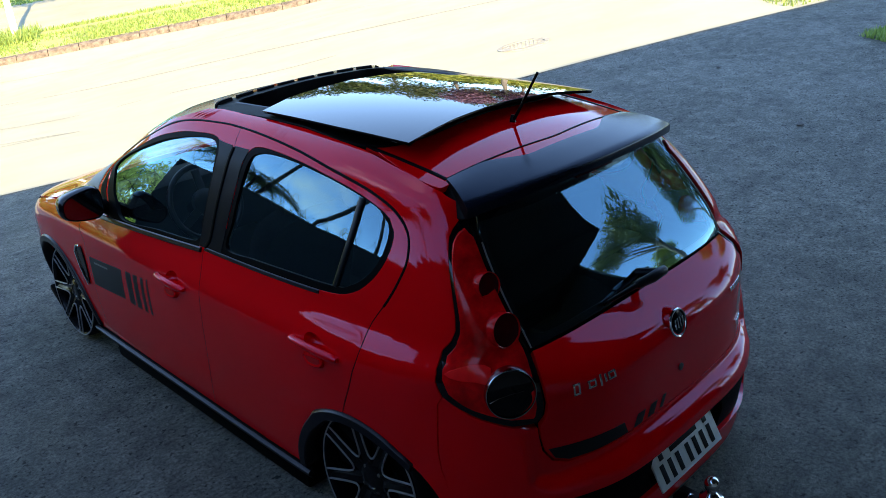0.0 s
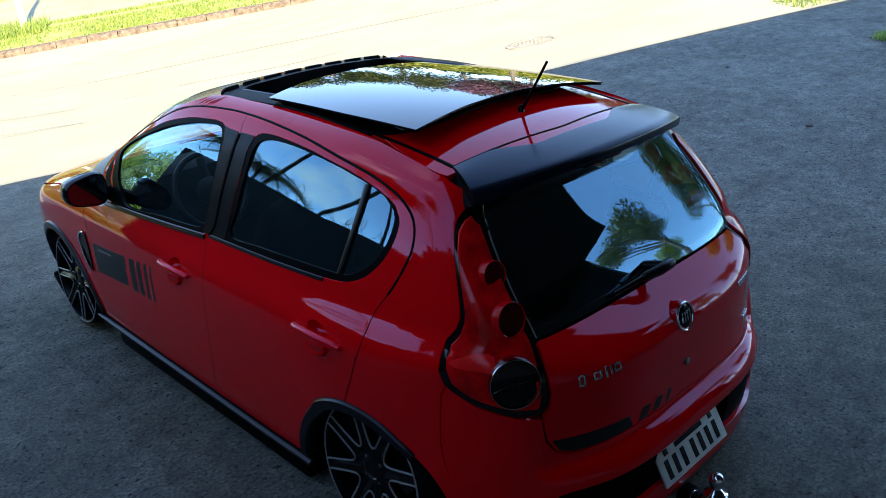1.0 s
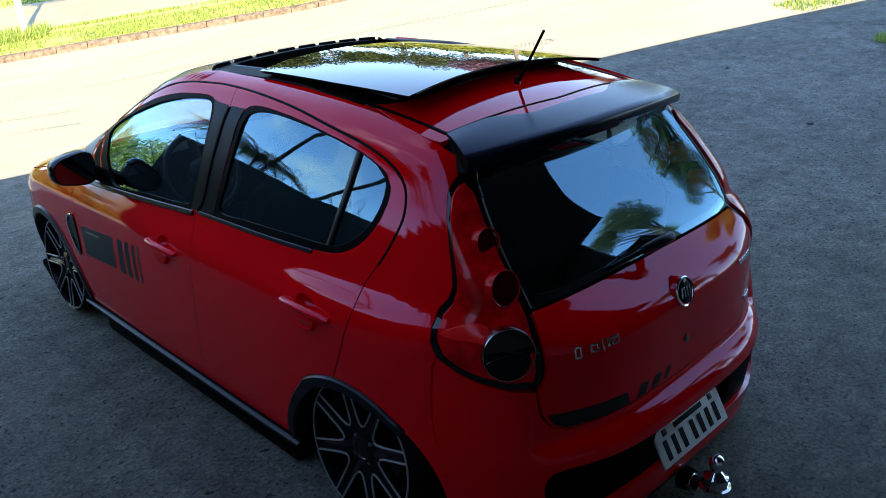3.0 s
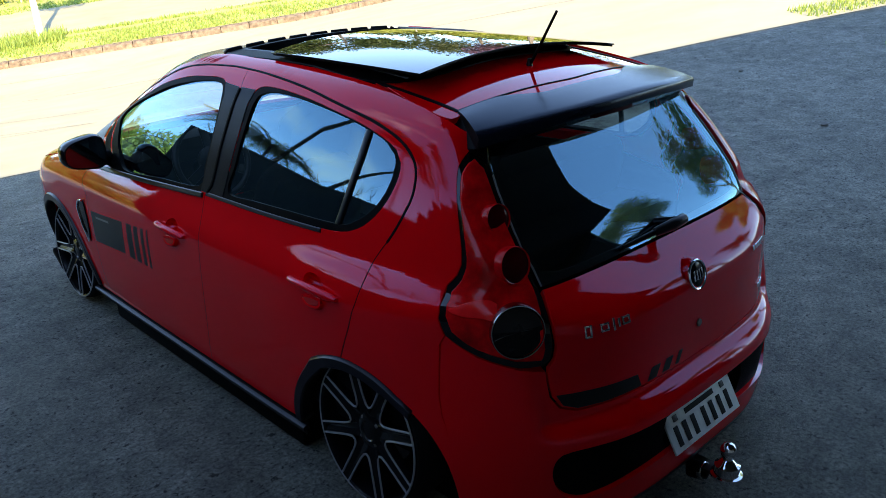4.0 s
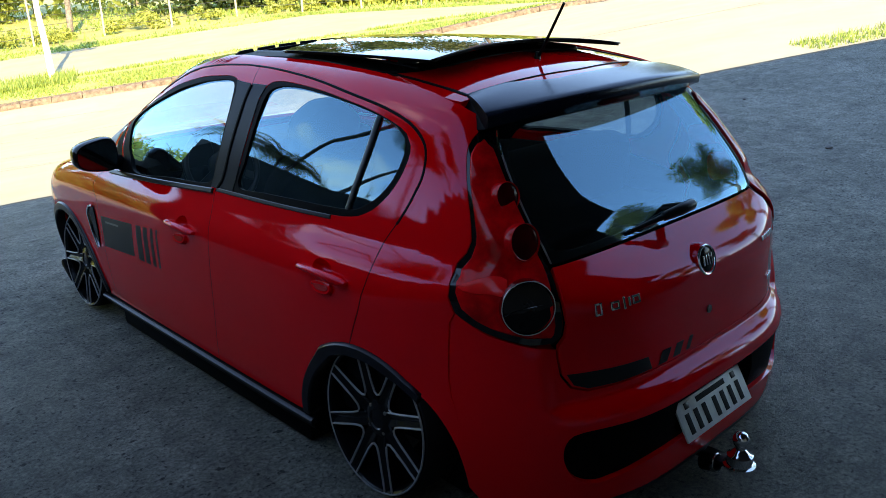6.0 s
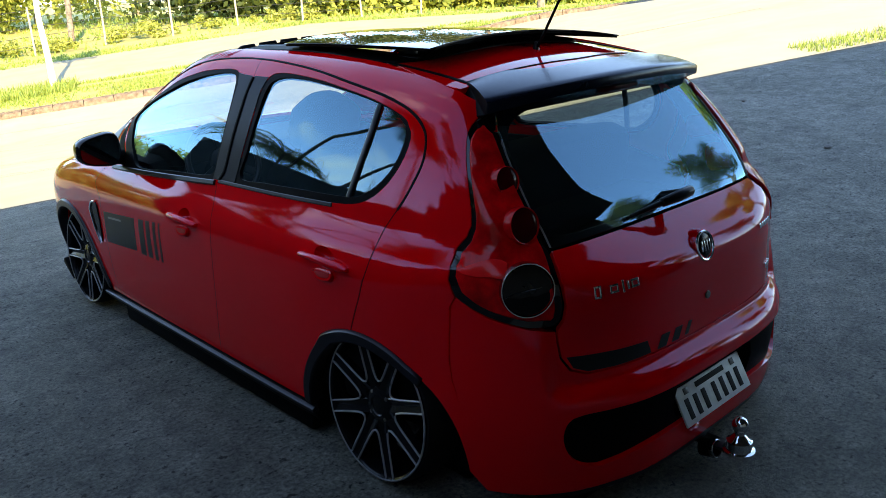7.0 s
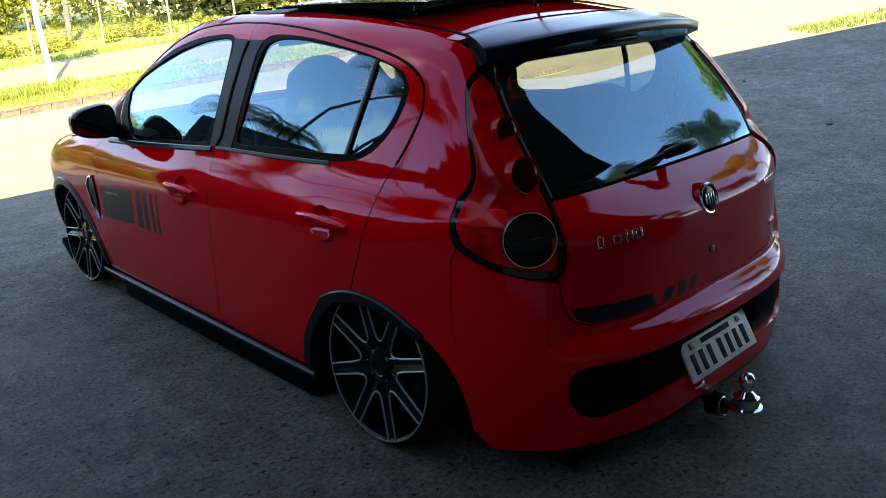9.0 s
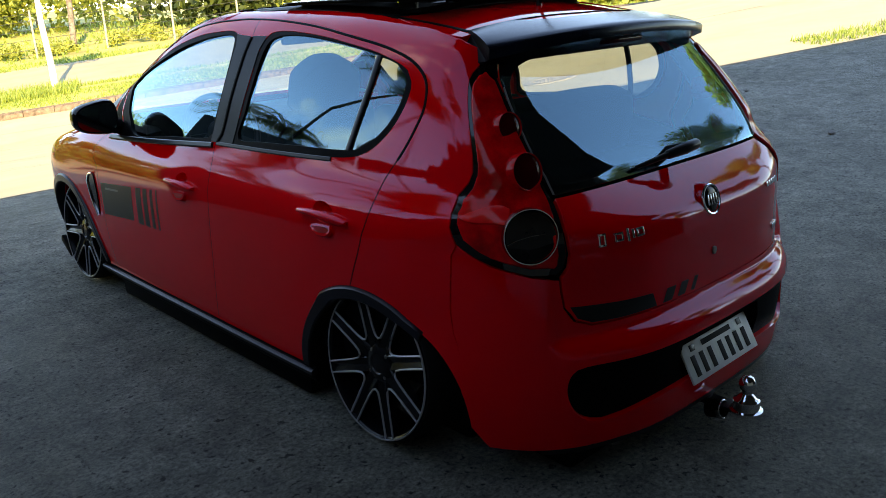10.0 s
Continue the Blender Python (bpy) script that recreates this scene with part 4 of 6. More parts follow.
# doors
FW_OUT = spline([(3.321, 0.800), (3.55, 0.870), (3.80, 0.952), (4.005, 1.012), (3.97, 1.068), (3.85, 1.118), (3.645, 1.180), (3.255, 1.219), (2.80, 1.233), (2.485, 1.236), (2.301, 1.224), (2.212, 1.183), (2.206, 1.110), (2.209, 1.026), (2.212, 0.930), (2.214, 0.846), (2.75, 0.820)], 0.02)
FW_IN = spline([(3.18, 0.820), (3.45, 0.885), (3.72, 0.962), (3.94, 1.025), (3.835, 1.090), (3.515, 1.161), (3.12, 1.198), (2.76, 1.214), (2.486, 1.218), (2.330, 1.205), (2.258, 1.165), (2.240, 1.100), (2.231, 1.005), (2.240, 0.930), (2.257, 0.868), (2.75, 0.842)], 0.02)
RW_OUT = spline([(2.022, 0.855), (2.009, 0.947), (1.979, 1.091), (1.960, 1.175), (1.920, 1.222), (1.831, 1.237), (1.635, 1.235), (1.409, 1.223), (1.226, 1.203), (1.117, 1.179), (1.067, 1.156), (1.058, 1.126), (1.073, 1.085), (1.116, 1.016), (1.169, 0.952), (1.227, 0.903), (1.305, 0.876), (1.503, 0.866), (1.76, 0.858)], 0.02)
RW_IN = spline([(1.988, 0.880), (1.972, 0.960), (1.956, 1.045), (1.930, 1.140), (1.905, 1.190), (1.864, 1.209), (1.768, 1.221), (1.581, 1.221), (1.330, 1.207), (1.180, 1.187), (1.105, 1.166), (1.080, 1.140), (1.090, 1.100), (1.129, 1.031), (1.180, 0.970), (1.238, 0.924), (1.307, 0.902), (1.579, 0.892), (1.80, 0.884)], 0.02)
door_f = outline(open_curve(TOP_LINE), open_curve(MID_LINE), [(3.243, 0.142)], open_curve(FRONT_LINE)[::-1])
door_r = outline(open_curve(REAR_LINE), arch_line(*ARCH_R, 80, 3, 20), [(1.625, 0.142), (2.225, 0.142)], open_curve(MID_LINE)[::-1])


def handle_cup(s, h):
    """Outline of the finger bowl behind a handle."""
    return spline([(s + 0.052 * math.cos(a), h + 0.030 * math.sin(a)) for a in np.linspace(0, 2 * math.pi, 14, endpoint=False)], 0.012)


def door_handle(parent, sf, s0, s1, h, lock, cup):
    """Pull handle over a finger bowl, with a slanted lock cover below."""
    ss = np.linspace(s0, s1, 20)
    e = 1e-3

    def normals(s, z):
        p = sf(s, z)
        n = np.cross(sf(s + e, z) - sf(s - e, z), sf(s, z + e) - sf(s, z - e))
        n /= np.linalg.norm(n, axis=-1, keepdims=True)
        return p, n * np.sign(n[..., :1] * p[..., :1])

    def at(s, z, out):
        p, n = normals(s, z)
        return Vector(p + n * out)

    def bowl(s, z):
        s, z = np.asarray(s, float), np.asarray(z, float)
        p, n = normals(s, z)
        r = ((s - cup[0]) / 0.054) ** 2 + ((z - cup[1]) / 0.032) ** 2
        return p - n * (0.045 * np.clip(1 - r, 0, 1) ** 0.6)[..., None]
    panel("handle_bowl", grow(handle_cup(*cup), 0.001), bowl, RED, parent, "red finger bowl", lift=0.0, depth=0.004, gap=0.0, step=(0.008, 0.008), roll=0.0005)
    bm = bmesh.new()
    rings = []
    for k, s in enumerate(ss):
        t = k / 19
        out = 0.030 * math.sin(math.pi * min(max(t * 0.92 + 0.05, 0), 1)) ** 0.45
        half = 0.0075 + 0.0050 * float(ease(t, 0.05, 0.75)) - 0.006 * float(ease(t, 0.88, 1.0))
        zc = h + 0.006 * math.sin(math.pi * t) - 0.008 * t
        rings.append([bm.verts.new(at(s, zc + half * c, out + d)) for c, d in ((-1, -0.014), (-1, -0.002), (-0.75, 0.004), (-0.2, 0.007), (0.35, 0.006), (0.8, 0.001), (1, -0.006), (0.9, -0.014))])
    for a, b in zip(rings[:-1], rings[1:]):
        for j in range(8):
            bm.faces.new((a[j], a[(j + 1) % 8], b[(j + 1) % 8], b[j]))
    bm.faces.new(rings[0])
    bm.faces.new(rings[-1])
    part("door_handle", bm, RED, parent, "red pull handle", crease=60)
    ls, lz = lock

    def slant(s, z):
        s, z = np.asarray(s, float), np.asarray(z, float)
        p, n = normals(s, z)
        return p + n * (0.004 + 0.42 * np.clip(lz + 0.02 - z, 0, 0.05))[..., None]
    esc = spline([(ls + 0.052, lz + 0.004), (ls + 0.030, lz + 0.015), (ls - 0.040, lz + 0.017), (ls - 0.048, lz + 0.004), (ls - 0.036, lz - 0.013), (ls + 0.016, lz - 0.016)], 0.010)
    cover = panel("lock_cover", esc, slant, RED, parent, "slanted red lock cover", lift=0.0, depth=0.022, step=(0.012, 0.010), roll=0.003)
    # darker red plate laid just above the cover's face
    panel("lock_plate", grow(esc, -0.008), slant, RED_DEEP, cover, "darker red plate on the lock cover", lift=0.0012, depth=0.002, step=(0.012, 0.010), roll=0.0012)


CUP_F, CUP_R = (2.362, 0.693), (1.408, 0.715)
for sf in (skin, mirrored):
    df = panel("front_door", door_f, sf, RED, car, "red front door", holes=[FW_OUT, handle_cup(*CUP_F)])
    panel("window_trim", FW_OUT, sf, BLACK_TRIM, df, "black rubber window surround", holes=[grow(FW_IN, 0.006)], lift=-0.001, gap=0.0, step=(0.04, 0.02))
    panel("window_glass", grow(FW_IN, 0.010), side_pane if sf is skin else side_pane_mirrored, GLASS_SIDE, df, "lightly tinted door glass", lift=-0.007, depth=0.004).visible_shadow = False
    dr = panel("rear_door", door_r, sf, RED, car, "red rear door", holes=[RW_OUT, handle_cup(*CUP_R)])
    panel("window_trim", RW_OUT, sf, BLACK_TRIM, dr, "black rubber window surround", holes=[grow(RW_IN, 0.005)], lift=-0.001, gap=0.0, step=(0.04, 0.02))
    panel("window_glass", grow(RW_IN, 0.009), side_pane if sf is skin else side_pane_mirrored, GLASS_SIDE, dr, "lightly tinted door glass", lift=-0.007, depth=0.004).visible_shadow = False
    strip("quarter_light_bar", np.linspace((1.170, 1.188), (1.295, 0.898), 14), sf, 0.021, BLACK_SATIN, dr, "black quarter-light bar", lift=-0.004, thick=0.005)
    # blacked-out centre pillar
    panel("pillar_foil", densify([(2.088, 1.222), (2.30, 1.228), (2.210, 1.185), (2.208, 1.026), (2.213, 0.848), (2.154, 0.848), (2.125, 0.881), (2.112, 1.010), (2.089, 1.146), (2.071, 1.213)], 0.02), sf, PILLAR_BLACK, df, "satin black centre pillar", lift=0.0012, depth=0.003, gap=0.002)
    panel("pillar_foil", densify([(2.062, 1.222), (1.930, 1.222), (1.961, 1.175), (1.980, 1.091), (2.010, 0.947), (2.023, 0.852), (2.142, 0.852), (2.119, 0.881), (2.106, 1.010), (2.083, 1.146), (2.065, 1.213)], 0.02), sf, PILLAR_BLACK, dr, "satin black centre pillar", lift=0.0012, depth=0.003, gap=0.002)
    strip("pillar_seal", open_curve([(2.069, 1.216), (2.086, 1.146), (2.109, 1.010), (2.122, 0.881), (2.146, 0.852)], 0.03), sf, 0.016, BLACK_TRIM, dr, "black seal between the doors", lift=0.0024, thick=0.003)
    strip("waist_moulding", open_curve([(3.43, 0.786), (2.9, 0.806), (2.175, 0.838)], 0.06), sf, 0.020, BLACK_SATIN, df, "black waist moulding")
    strip("waist_moulding", open_curve([(2.145, 0.846), (1.76, 0.853), (1.50, 0.860), (1.36, 0.864)], 0.02), sf, 0.014, BLACK_SATIN, dr, "black waist moulding", lift=0.001, thick=0.004)
    panel("sail_panel", densify([(3.34, 0.802), (3.50, 0.802), (3.80, 0.912), (3.99, 0.998), (3.80, 0.945), (3.55, 0.864)], 0.02), sf, BLACK_PLASTIC, df, "black mirror sail panel", lift=0.0015, depth=0.003)
    panel("pillar_garnish", densify([(3.56, 0.800), (3.84, 0.800), (4.11, 0.835), (4.14, 0.90), (4.13, 0.985), (4.05, 1.00), (3.83, 0.905)], 0.02), sf, SAIL_GREY, car, "grey pillar garnish at the windscreen's foot", lift=0.0015, depth=0.003)
    door_handle(df, sf, 2.486, 2.245, 0.682, (2.365, 0.634), CUP_F)
    door_handle(dr, sf, 1.525, 1.292, 0.706, (1.412, 0.664), CUP_R)
    # decals
    panel("decal", densify([(3.196, 0.571), (2.845, 0.599), (2.862, 0.443), (3.205, 0.418)], 0.03), sf, STICKER, df, "matt black rectangular decal", lift=0.0008, depth=0.0004, gap=0.0, roll=0.0002)
    panel("decal_mark", densify([(3.145, 0.554), (2.995, 0.564), (2.995, 0.555), (3.145, 0.545)], 0.03), sf, SAIL_GREY, df, "small pale lettering bar", lift=0.0016, depth=0.0004, gap=0.0, roll=0.0002)
    for s0, wd in ((2.800, 0.050), (2.725, 0.038), (2.655, 0.024), (2.600, 0.013)):
        k = (2.845 - s0) * 0.08
        panel("decal_stripe", densify([(s0, 0.600 + k), (s0 - wd, 0.603 + k), (s0 - wd + 0.010, 0.438 + k * 0.3), (s0 + 0.014, 0.440 + k * 0.3)], 0.03), sf, STICKER, df, "matt black stripe decal", lift=0.0008, depth=0.0004, gap=0.0, roll=0.0002)
    # side vent behind the front wheel
    vent = panel("side_vent", spline([(3.352, 0.560), (3.330, 0.596), (3.285, 0.604), (3.262, 0.560), (3.256, 0.470), (3.276, 0.397), (3.300, 0.440), (3.330, 0.510)], 0.02), sf, BLACK_GLOSS, car, "black side vent with a chrome edge", lift=0.006, depth=0.008)
    strip("vent_edge", open_curve([(3.352, 0.560), (3.330, 0.598), (3.288, 0.606)], 0.02), sf, 0.010, CHROME, vent, "chrome upper edge", lift=0.008, thick=0.004)
    strip("vent_edge", open_curve([(3.352, 0.560), (3.325, 0.480), (3.276, 0.397)], 0.03), sf, 0.014, CHROME, vent, "chrome front edge", lift=0.008, thick=0.004)

# wheel-arch trims, sill blades
for sf in (skin, mirrored):
    for cs, ch, rs, rh in (ARCH_R, ARCH_F):
        front = cs > 3
        end = radians(176 if front else 128)
        ring = [(cs + (rs + 0.004 - d) * math.cos(a), ch + (rh + 0.004 - d) * math.sin(a)) for d, aa in ((0, np.linspace(end, radians(4), 40)), (0.031, np.linspace(radians(4), end, 40))) for a in aa]
        panel("arch_trim", np.array(ring), sf, ARCH_GREY, car, "dark grey plastic wheel-arch lip", lift=0.010, depth=0.05, gap=0.0, step=(0.03, 0.0105), roll=0.010)
    strip("side_skirt", open_curve([(3.42, 0.112), (2.5, 0.116), (1.575, 0.115)], 0.08), sf, 0.050, BLACK_TRIM, car, "black side skirt", lift=0.003, thick=0.010)
    strip("skirt_edge", open_curve([(3.42, 0.126), (2.5, 0.130), (1.575, 0.129)], 0.08), sf, 0.020, ARCH_GREY, car, "rounded upper edge of the skirt", lift=0.012, thick=0.012)

# tail: gate, window, lamps, bumper


def mirror_pts(pts):
    return pts + [(-s, h) for s, h in pts[::-1]]


gate_out = densify(chain(mirror_pts([(0.584, 0.803), (0.590, 0.768), (0.590, 0.722), (0.580, 0.667), (0.588, 0.630), (0.605, 0.605), (0.603, 0.569), (0.596, 0.520), (0.572, 0.482), (0.53, 0.463), (0.319, 0.459), (0.1, 0.452)])), 0.03)
gate = panel("tailgate", gate_out, skin, RED, car, "glossy red tailgate", step=(0.03, 0.008))
GLASS_R = densify(chain(mirror_pts([(0.584, 0.808), (0.602, 0.860), (0.617, 0.906), (0.625, 1.023), (0.636, 1.150), (0.622, 1.205)])), 0.03)
GLASS_CL = spline(chain(mirror_pts([(0.0, 0.832), (0.30, 0.833), (0.53, 0.838), (0.585, 0.88), (0.600, 1.02), (0.598, 1.135), (0.50, 1.188), (0.25, 1.192)])), 0.03)
rw = panel("rear_window", GLASS_R, pane_skin, GLASS_REAR, car, "dark tinted rear window", depth=0.004, step=(0.05, 0.03))
rw.visible_shadow = False
for sgn in (1, -1):
    # pale grey strip draws the bright reflection along the glass edge
    strip("glass_edge", open_curve([(sgn * 0.590, 0.812), (sgn * 0.607, 0.862), (sgn * 0.621, 0.908), (sgn * 0.629, 1.023), (sgn * 0.637, 1.121)], 0.04), pane_skin, 0.003, GLASS_EDGE, rw, "thin pale line for the glint on the glass edge", lift=0.001, thick=0.003)
panel("window_border", GLASS_R, pane_skin, BLACK_GLOSS, rw, "black printed border", holes=[GLASS_CL], lift=-0.006, depth=0.004, gap=0.003)
panel("tailgate_decal", densify([(0.585, 0.522), (0.45, 0.513), (0.316, 0.505), (0.300, 0.463), (0.45, 0.465), (0.530, 0.469), (0.568, 0.487)], 0.03), skin, STICKER, gate, "matt black band decal", lift=0.0016, depth=0.0004, gap=0.0, roll=0.0002, step=(0.03, 0.008))
for s0, wd in ((0.272, 0.044), (0.200, 0.038), (0.130, 0.020)):
    panel("tailgate_decal", densify([(s0 - 0.022, 0.502), (s0 - wd - 0.022, 0.501), (s0 - wd, 0.462), (s0, 0.463)], 0.03), skin, STICKER, gate, "slanted black stripe decal", lift=0.0016, depth=0.0004, gap=0.0, roll=0.0002, step=(0.03, 0.008))

for sf in (skin, mirrored):
    panel("corner_fillet", densify([(0.640, 1.150), (0.690, 1.187), (0.686, 1.222), (0.600, 1.238), (0.618, 1.200)], 0.02), sf, BLACK_GLOSS, car, "black fillet beside the spoiler", lift=-0.003, depth=0.006)
LAMP_OUT = densify(chain(open_curve(LAMP_LINE), [(0.69, 1.186), (0.648, 1.150)], [(0.642, 1.121), (0.632, 1.023), (0.622, 0.906), (0.594, 0.815), (0.598, 0.768), (0.599, 0.722), (0.589, 0.667), (0.597, 0.634), (0.615, 0.617)], open_curve([(0.686, 0.619), (0.791, 0.647), (0.897, 0.694)])), 0.02)


def lamp_disc(sgn, parent, s, h, r, out, ring_mat, glass_mat, label, own=0.85):
    """A round light: a turned rim and a domed cover, facing back and outwards."""
    p = Vector(skin(s, h))
    e = 2e-2
    n = Vector(np.cross(skin(s, h + e) - skin(s, h - e), skin(s + e, h) - skin(s - e, h))).normalized()
    n = (n * own + Vector((-0.52, -0.84, 0.16)) * (1 - own)).normalized()
    up = (Vector((0, 0, 1)) - n * n.z).normalized()
    M = Matrix((up.cross(n), up, n)).transposed().to_4x4()
    M.translation = p + n * out
    if sgn < 0:
        M = Matrix.Diagonal((-1, 1, 1, 1)) @ M
    bm = bmesh.new()
    lathe(bm, [(r, -0.03), (r, 0.002), (r * 0.985, 0.006), (r * 0.95, 0.006), (r * 0.93, 0.0), (r * 0.93, -0.03)], 48, M, closed=True)
    ring = part("lamp_ring", bm, ring_mat, parent, label)
    bm = bmesh.new()
    lathe(bm, [(r * 0.94, -0.01), (r * 0.90, 0.002), (r * 0.7, 0.005), (r * 0.4, 0.007), (r * 0.02, 0.008)], 48, M)
    part("lamp_cover", bm, glass_mat, parent, "smoked domed cover")
    bm = bmesh.new()
    tube(bm, [M @ Vector((r * a, r * b, 0.0085 - 0.003 * a * a)) for a, b in ((-0.86, -0.20), (-0.5, -0.06), (0.0, 0.04), (0.5, 0.08))], 0.0014, 6)
    part("lamp_bar", bm, CHROME_DARK, ring, "thin bright bar across the glass")
    return ring


def lamp_pod(sgn, parent, s, h, r):
    """A round red light on a barrel that stands out of the lens and faces straight back."""
    p = Vector(skin(s, h))
    n = Vector((-0.10, -0.96, 0.24)).normalized()
    up = (Vector((0, 0, 1)) - n * n.z).normalized()
    M = Matrix((up.cross(n), up, n)).transposed().to_4x4()
    M.translation = p + n * (0.014 if sgn > 0 else -0.03)
    if sgn < 0:
        M = Matrix.Diagonal((-1, 1, 1, 1)) @ M
    bm = bmesh.new()
    lathe(bm, [(r * 1.02, -0.09), (r * 1.01, -0.03), (r, -0.002), (r * 0.97, 0.002), (r * 0.94, 0.001), (r * 0.93, -0.006), (r * 0.93, -0.09)], 40, M, closed=True)
    pod = part("lamp_pod", bm, LENS_MID, parent, "red barrel of a round light")
    bm = bmesh.new()
    lathe(bm, [(r * 0.94, -0.012), (r * 0.925, -0.003), (r * 0.6, 0.001), (r * 0.02, 0.003)], 40, M)
    part("pod_cover", bm, LENS_SMOKE, pod, "dark smoked cover")


for sf in (skin, mirrored):
    lamp = panel("tail_lamp", LAMP_OUT, sf, LAMP_BLACK, car, "tall red tail lamp with a black border and smoked round lights", lift=-0.002)
    red_out = grow(LAMP_OUT, -0.024)
    panel("lens", red_out, sf, LENS_RED, lamp, "deep red lens", lift=0.006, depth=0.012, gap=0.0, roll=0.005)
    sgn = 1 if sf is skin else -1
    lamp_disc(sgn, lamp, 0.692, 0.727, 0.075, 0.003 if sgn > 0 else -0.034, CHROME_DARK, LENS_DARK, "thin chrome ring", 0.2)
    lamp_pod(sgn, lamp, 0.680, 0.884, 0.052)
    lamp_pod(sgn, lamp, 0.680, 1.012, 0.041)
    panel("reflector", spline([(0.935, 0.768), (0.88, 0.790), (0.82, 0.800), (0.77, 0.792), (0.765, 0.758), (0.82, 0.762), (0.88, 0.760)], 0.02), sf, LENS_BRIGHT, lamp, "bright red reflector", lift=0.0085, depth=0.004, gap=0.0)


ins_half = [(0.0, 0.355), (0.263, 0.359), (0.486, 0.364), (0.585, 0.363), (0.622, 0.346), (0.636, 0.303), (0.628, 0.255), (0.599, 0.207), (0.548, 0.184), (0.489, 0.188), (0.316, 0.207), (0.0, 0.215)]
INSERT = spline(chain(ins_half, [(-a, b) for a, b in ins_half[::-1]]), 0.014)
bump_half = [(0.0, 0.447), (0.319, 0.454), (0.532, 0.458), (0.578, 0.478), (0.602, 0.520), (0.609, 0.569), (0.612, 0.600), (0.686, 0.614), (0.791, 0.642), (0.890, 0.690), (0.910, 0.60), (0.925, 0.50), (0.885, 0.273), (0.868, 0.200), (0.856, 0.142), (0.850, 0.088), (0.64, 0.103), (0.48, 0.112), (0.23, 0.108), (0.0, 0.106)]
bump_half[12:13] = arch_line(*ARCH_R, 158, 176, 6)
bump_half = [p for k, p in enumerate(bump_half) if not (p in [(0.868, 0.200), (0.856, 0.142)])]
bumper = panel("rear_bumper", densify(chain(bump_half, [(-a, b) for a, b in bump_half[::-1]]), 0.03), skin, RED, car, "red rear bumper with a raised ledge", holes=[INSERT], step=(0.025, 0.005), depth=0.04, gap=-0.0006, roll=0.0006)
RECESS = spline([(0.225, 0.335), (0.240, 0.28), (0.220, 0.226), (0.0, 0.222), (-0.220, 0.226), (-0.240, 0.28), (-0.225, 0.335), (0.0, 0.338)], 0.03)
panel("bumper_insert", grow(INSERT, 0.004), skin, BLACK_PLASTIC, bumper, "black plastic bumper insert", holes=[RECESS], lift=-0.016, depth=0.03, gap=0.0)
panel("plate_recess", grow(RECESS, 0.02), skin, BLACK_SATIN, bumper, "black number plate recess", lift=-0.078, depth=0.006, gap=0.0)
strip("bumper_lip", open_curve([(0.70, 0.090), (0.60, 0.094), (0.48, 0.102), (0.0, 0.098), (-0.48, 0.102), (-0.60, 0.094), (-0.70, 0.090)], 0.05), skin, 0.030, BLACK_SATIN, bumper, "black lower lip", lift=-0.012, thick=0.012)


def number_plate():
    """Pressed plate; its writing is kept as plain bars."""
    M = Matrix.Translation((0.003, -0.640, 0.243)) @ Matrix.Rotation(radians(-29), 4, "X")
    bm = bmesh.new()
    box(bm, (-0.194, -0.004, -0.060), (0.194, 0.004, 0.060), 0.003, M)
    p = part("number_plate", bm, PLATE_GREY, car, "grey number plate with dark bars")
    x = -0.170
    for k in range(7):
        w = 0.033
        bm = bmesh.new()
        box(bm, (x + 0.005, -0.0055, -0.044), (x + w - 0.005, -0.0035, 0.020), 0.0008, M)
        part("plate_bar", bm, PLATE_INK, p, "dark character bar")
        x += w + (0.028 if k == 2 else 0.0145)
    bm = bmesh.new()
    box(bm, (-0.085, -0.0055, 0.033), (0.085, -0.0035, 0.050), 0.0008, M)
    part("plate_strip", bm, PLATE_INK, p, "dark strip above the bars")
    for x in (-0.14, 0.14):
        bm = bmesh.new()
        box(bm, (x - 0.012, -0.0058, 0.032), (x + 0.012, -0.0035, 0.052), 0.001, M)
        part("plate_bolt", bm, BLACK_SATIN, p)


number_plate()


def at_tail(s, h):
    e = 1e-3
    p = skin(s, h)
    n = np.cross(skin(s + e, h) - skin(s - e, h), skin(s, h + e) - skin(s, h - e))
    n /= np.linalg.norm(n)
    if n[1] > 0:
        n = -n
    return Vector(p), Vector(n)


def tail_frame(s, h, out):
    p, n = at_tail(s, h)
    up = (Vector((0, 0, 1)) - n * n.z).normalized()
    right = up.cross(n)
    M = Matrix((right, up, n)).transposed().to_4x4()
    M.translation = p + n * out
    return M


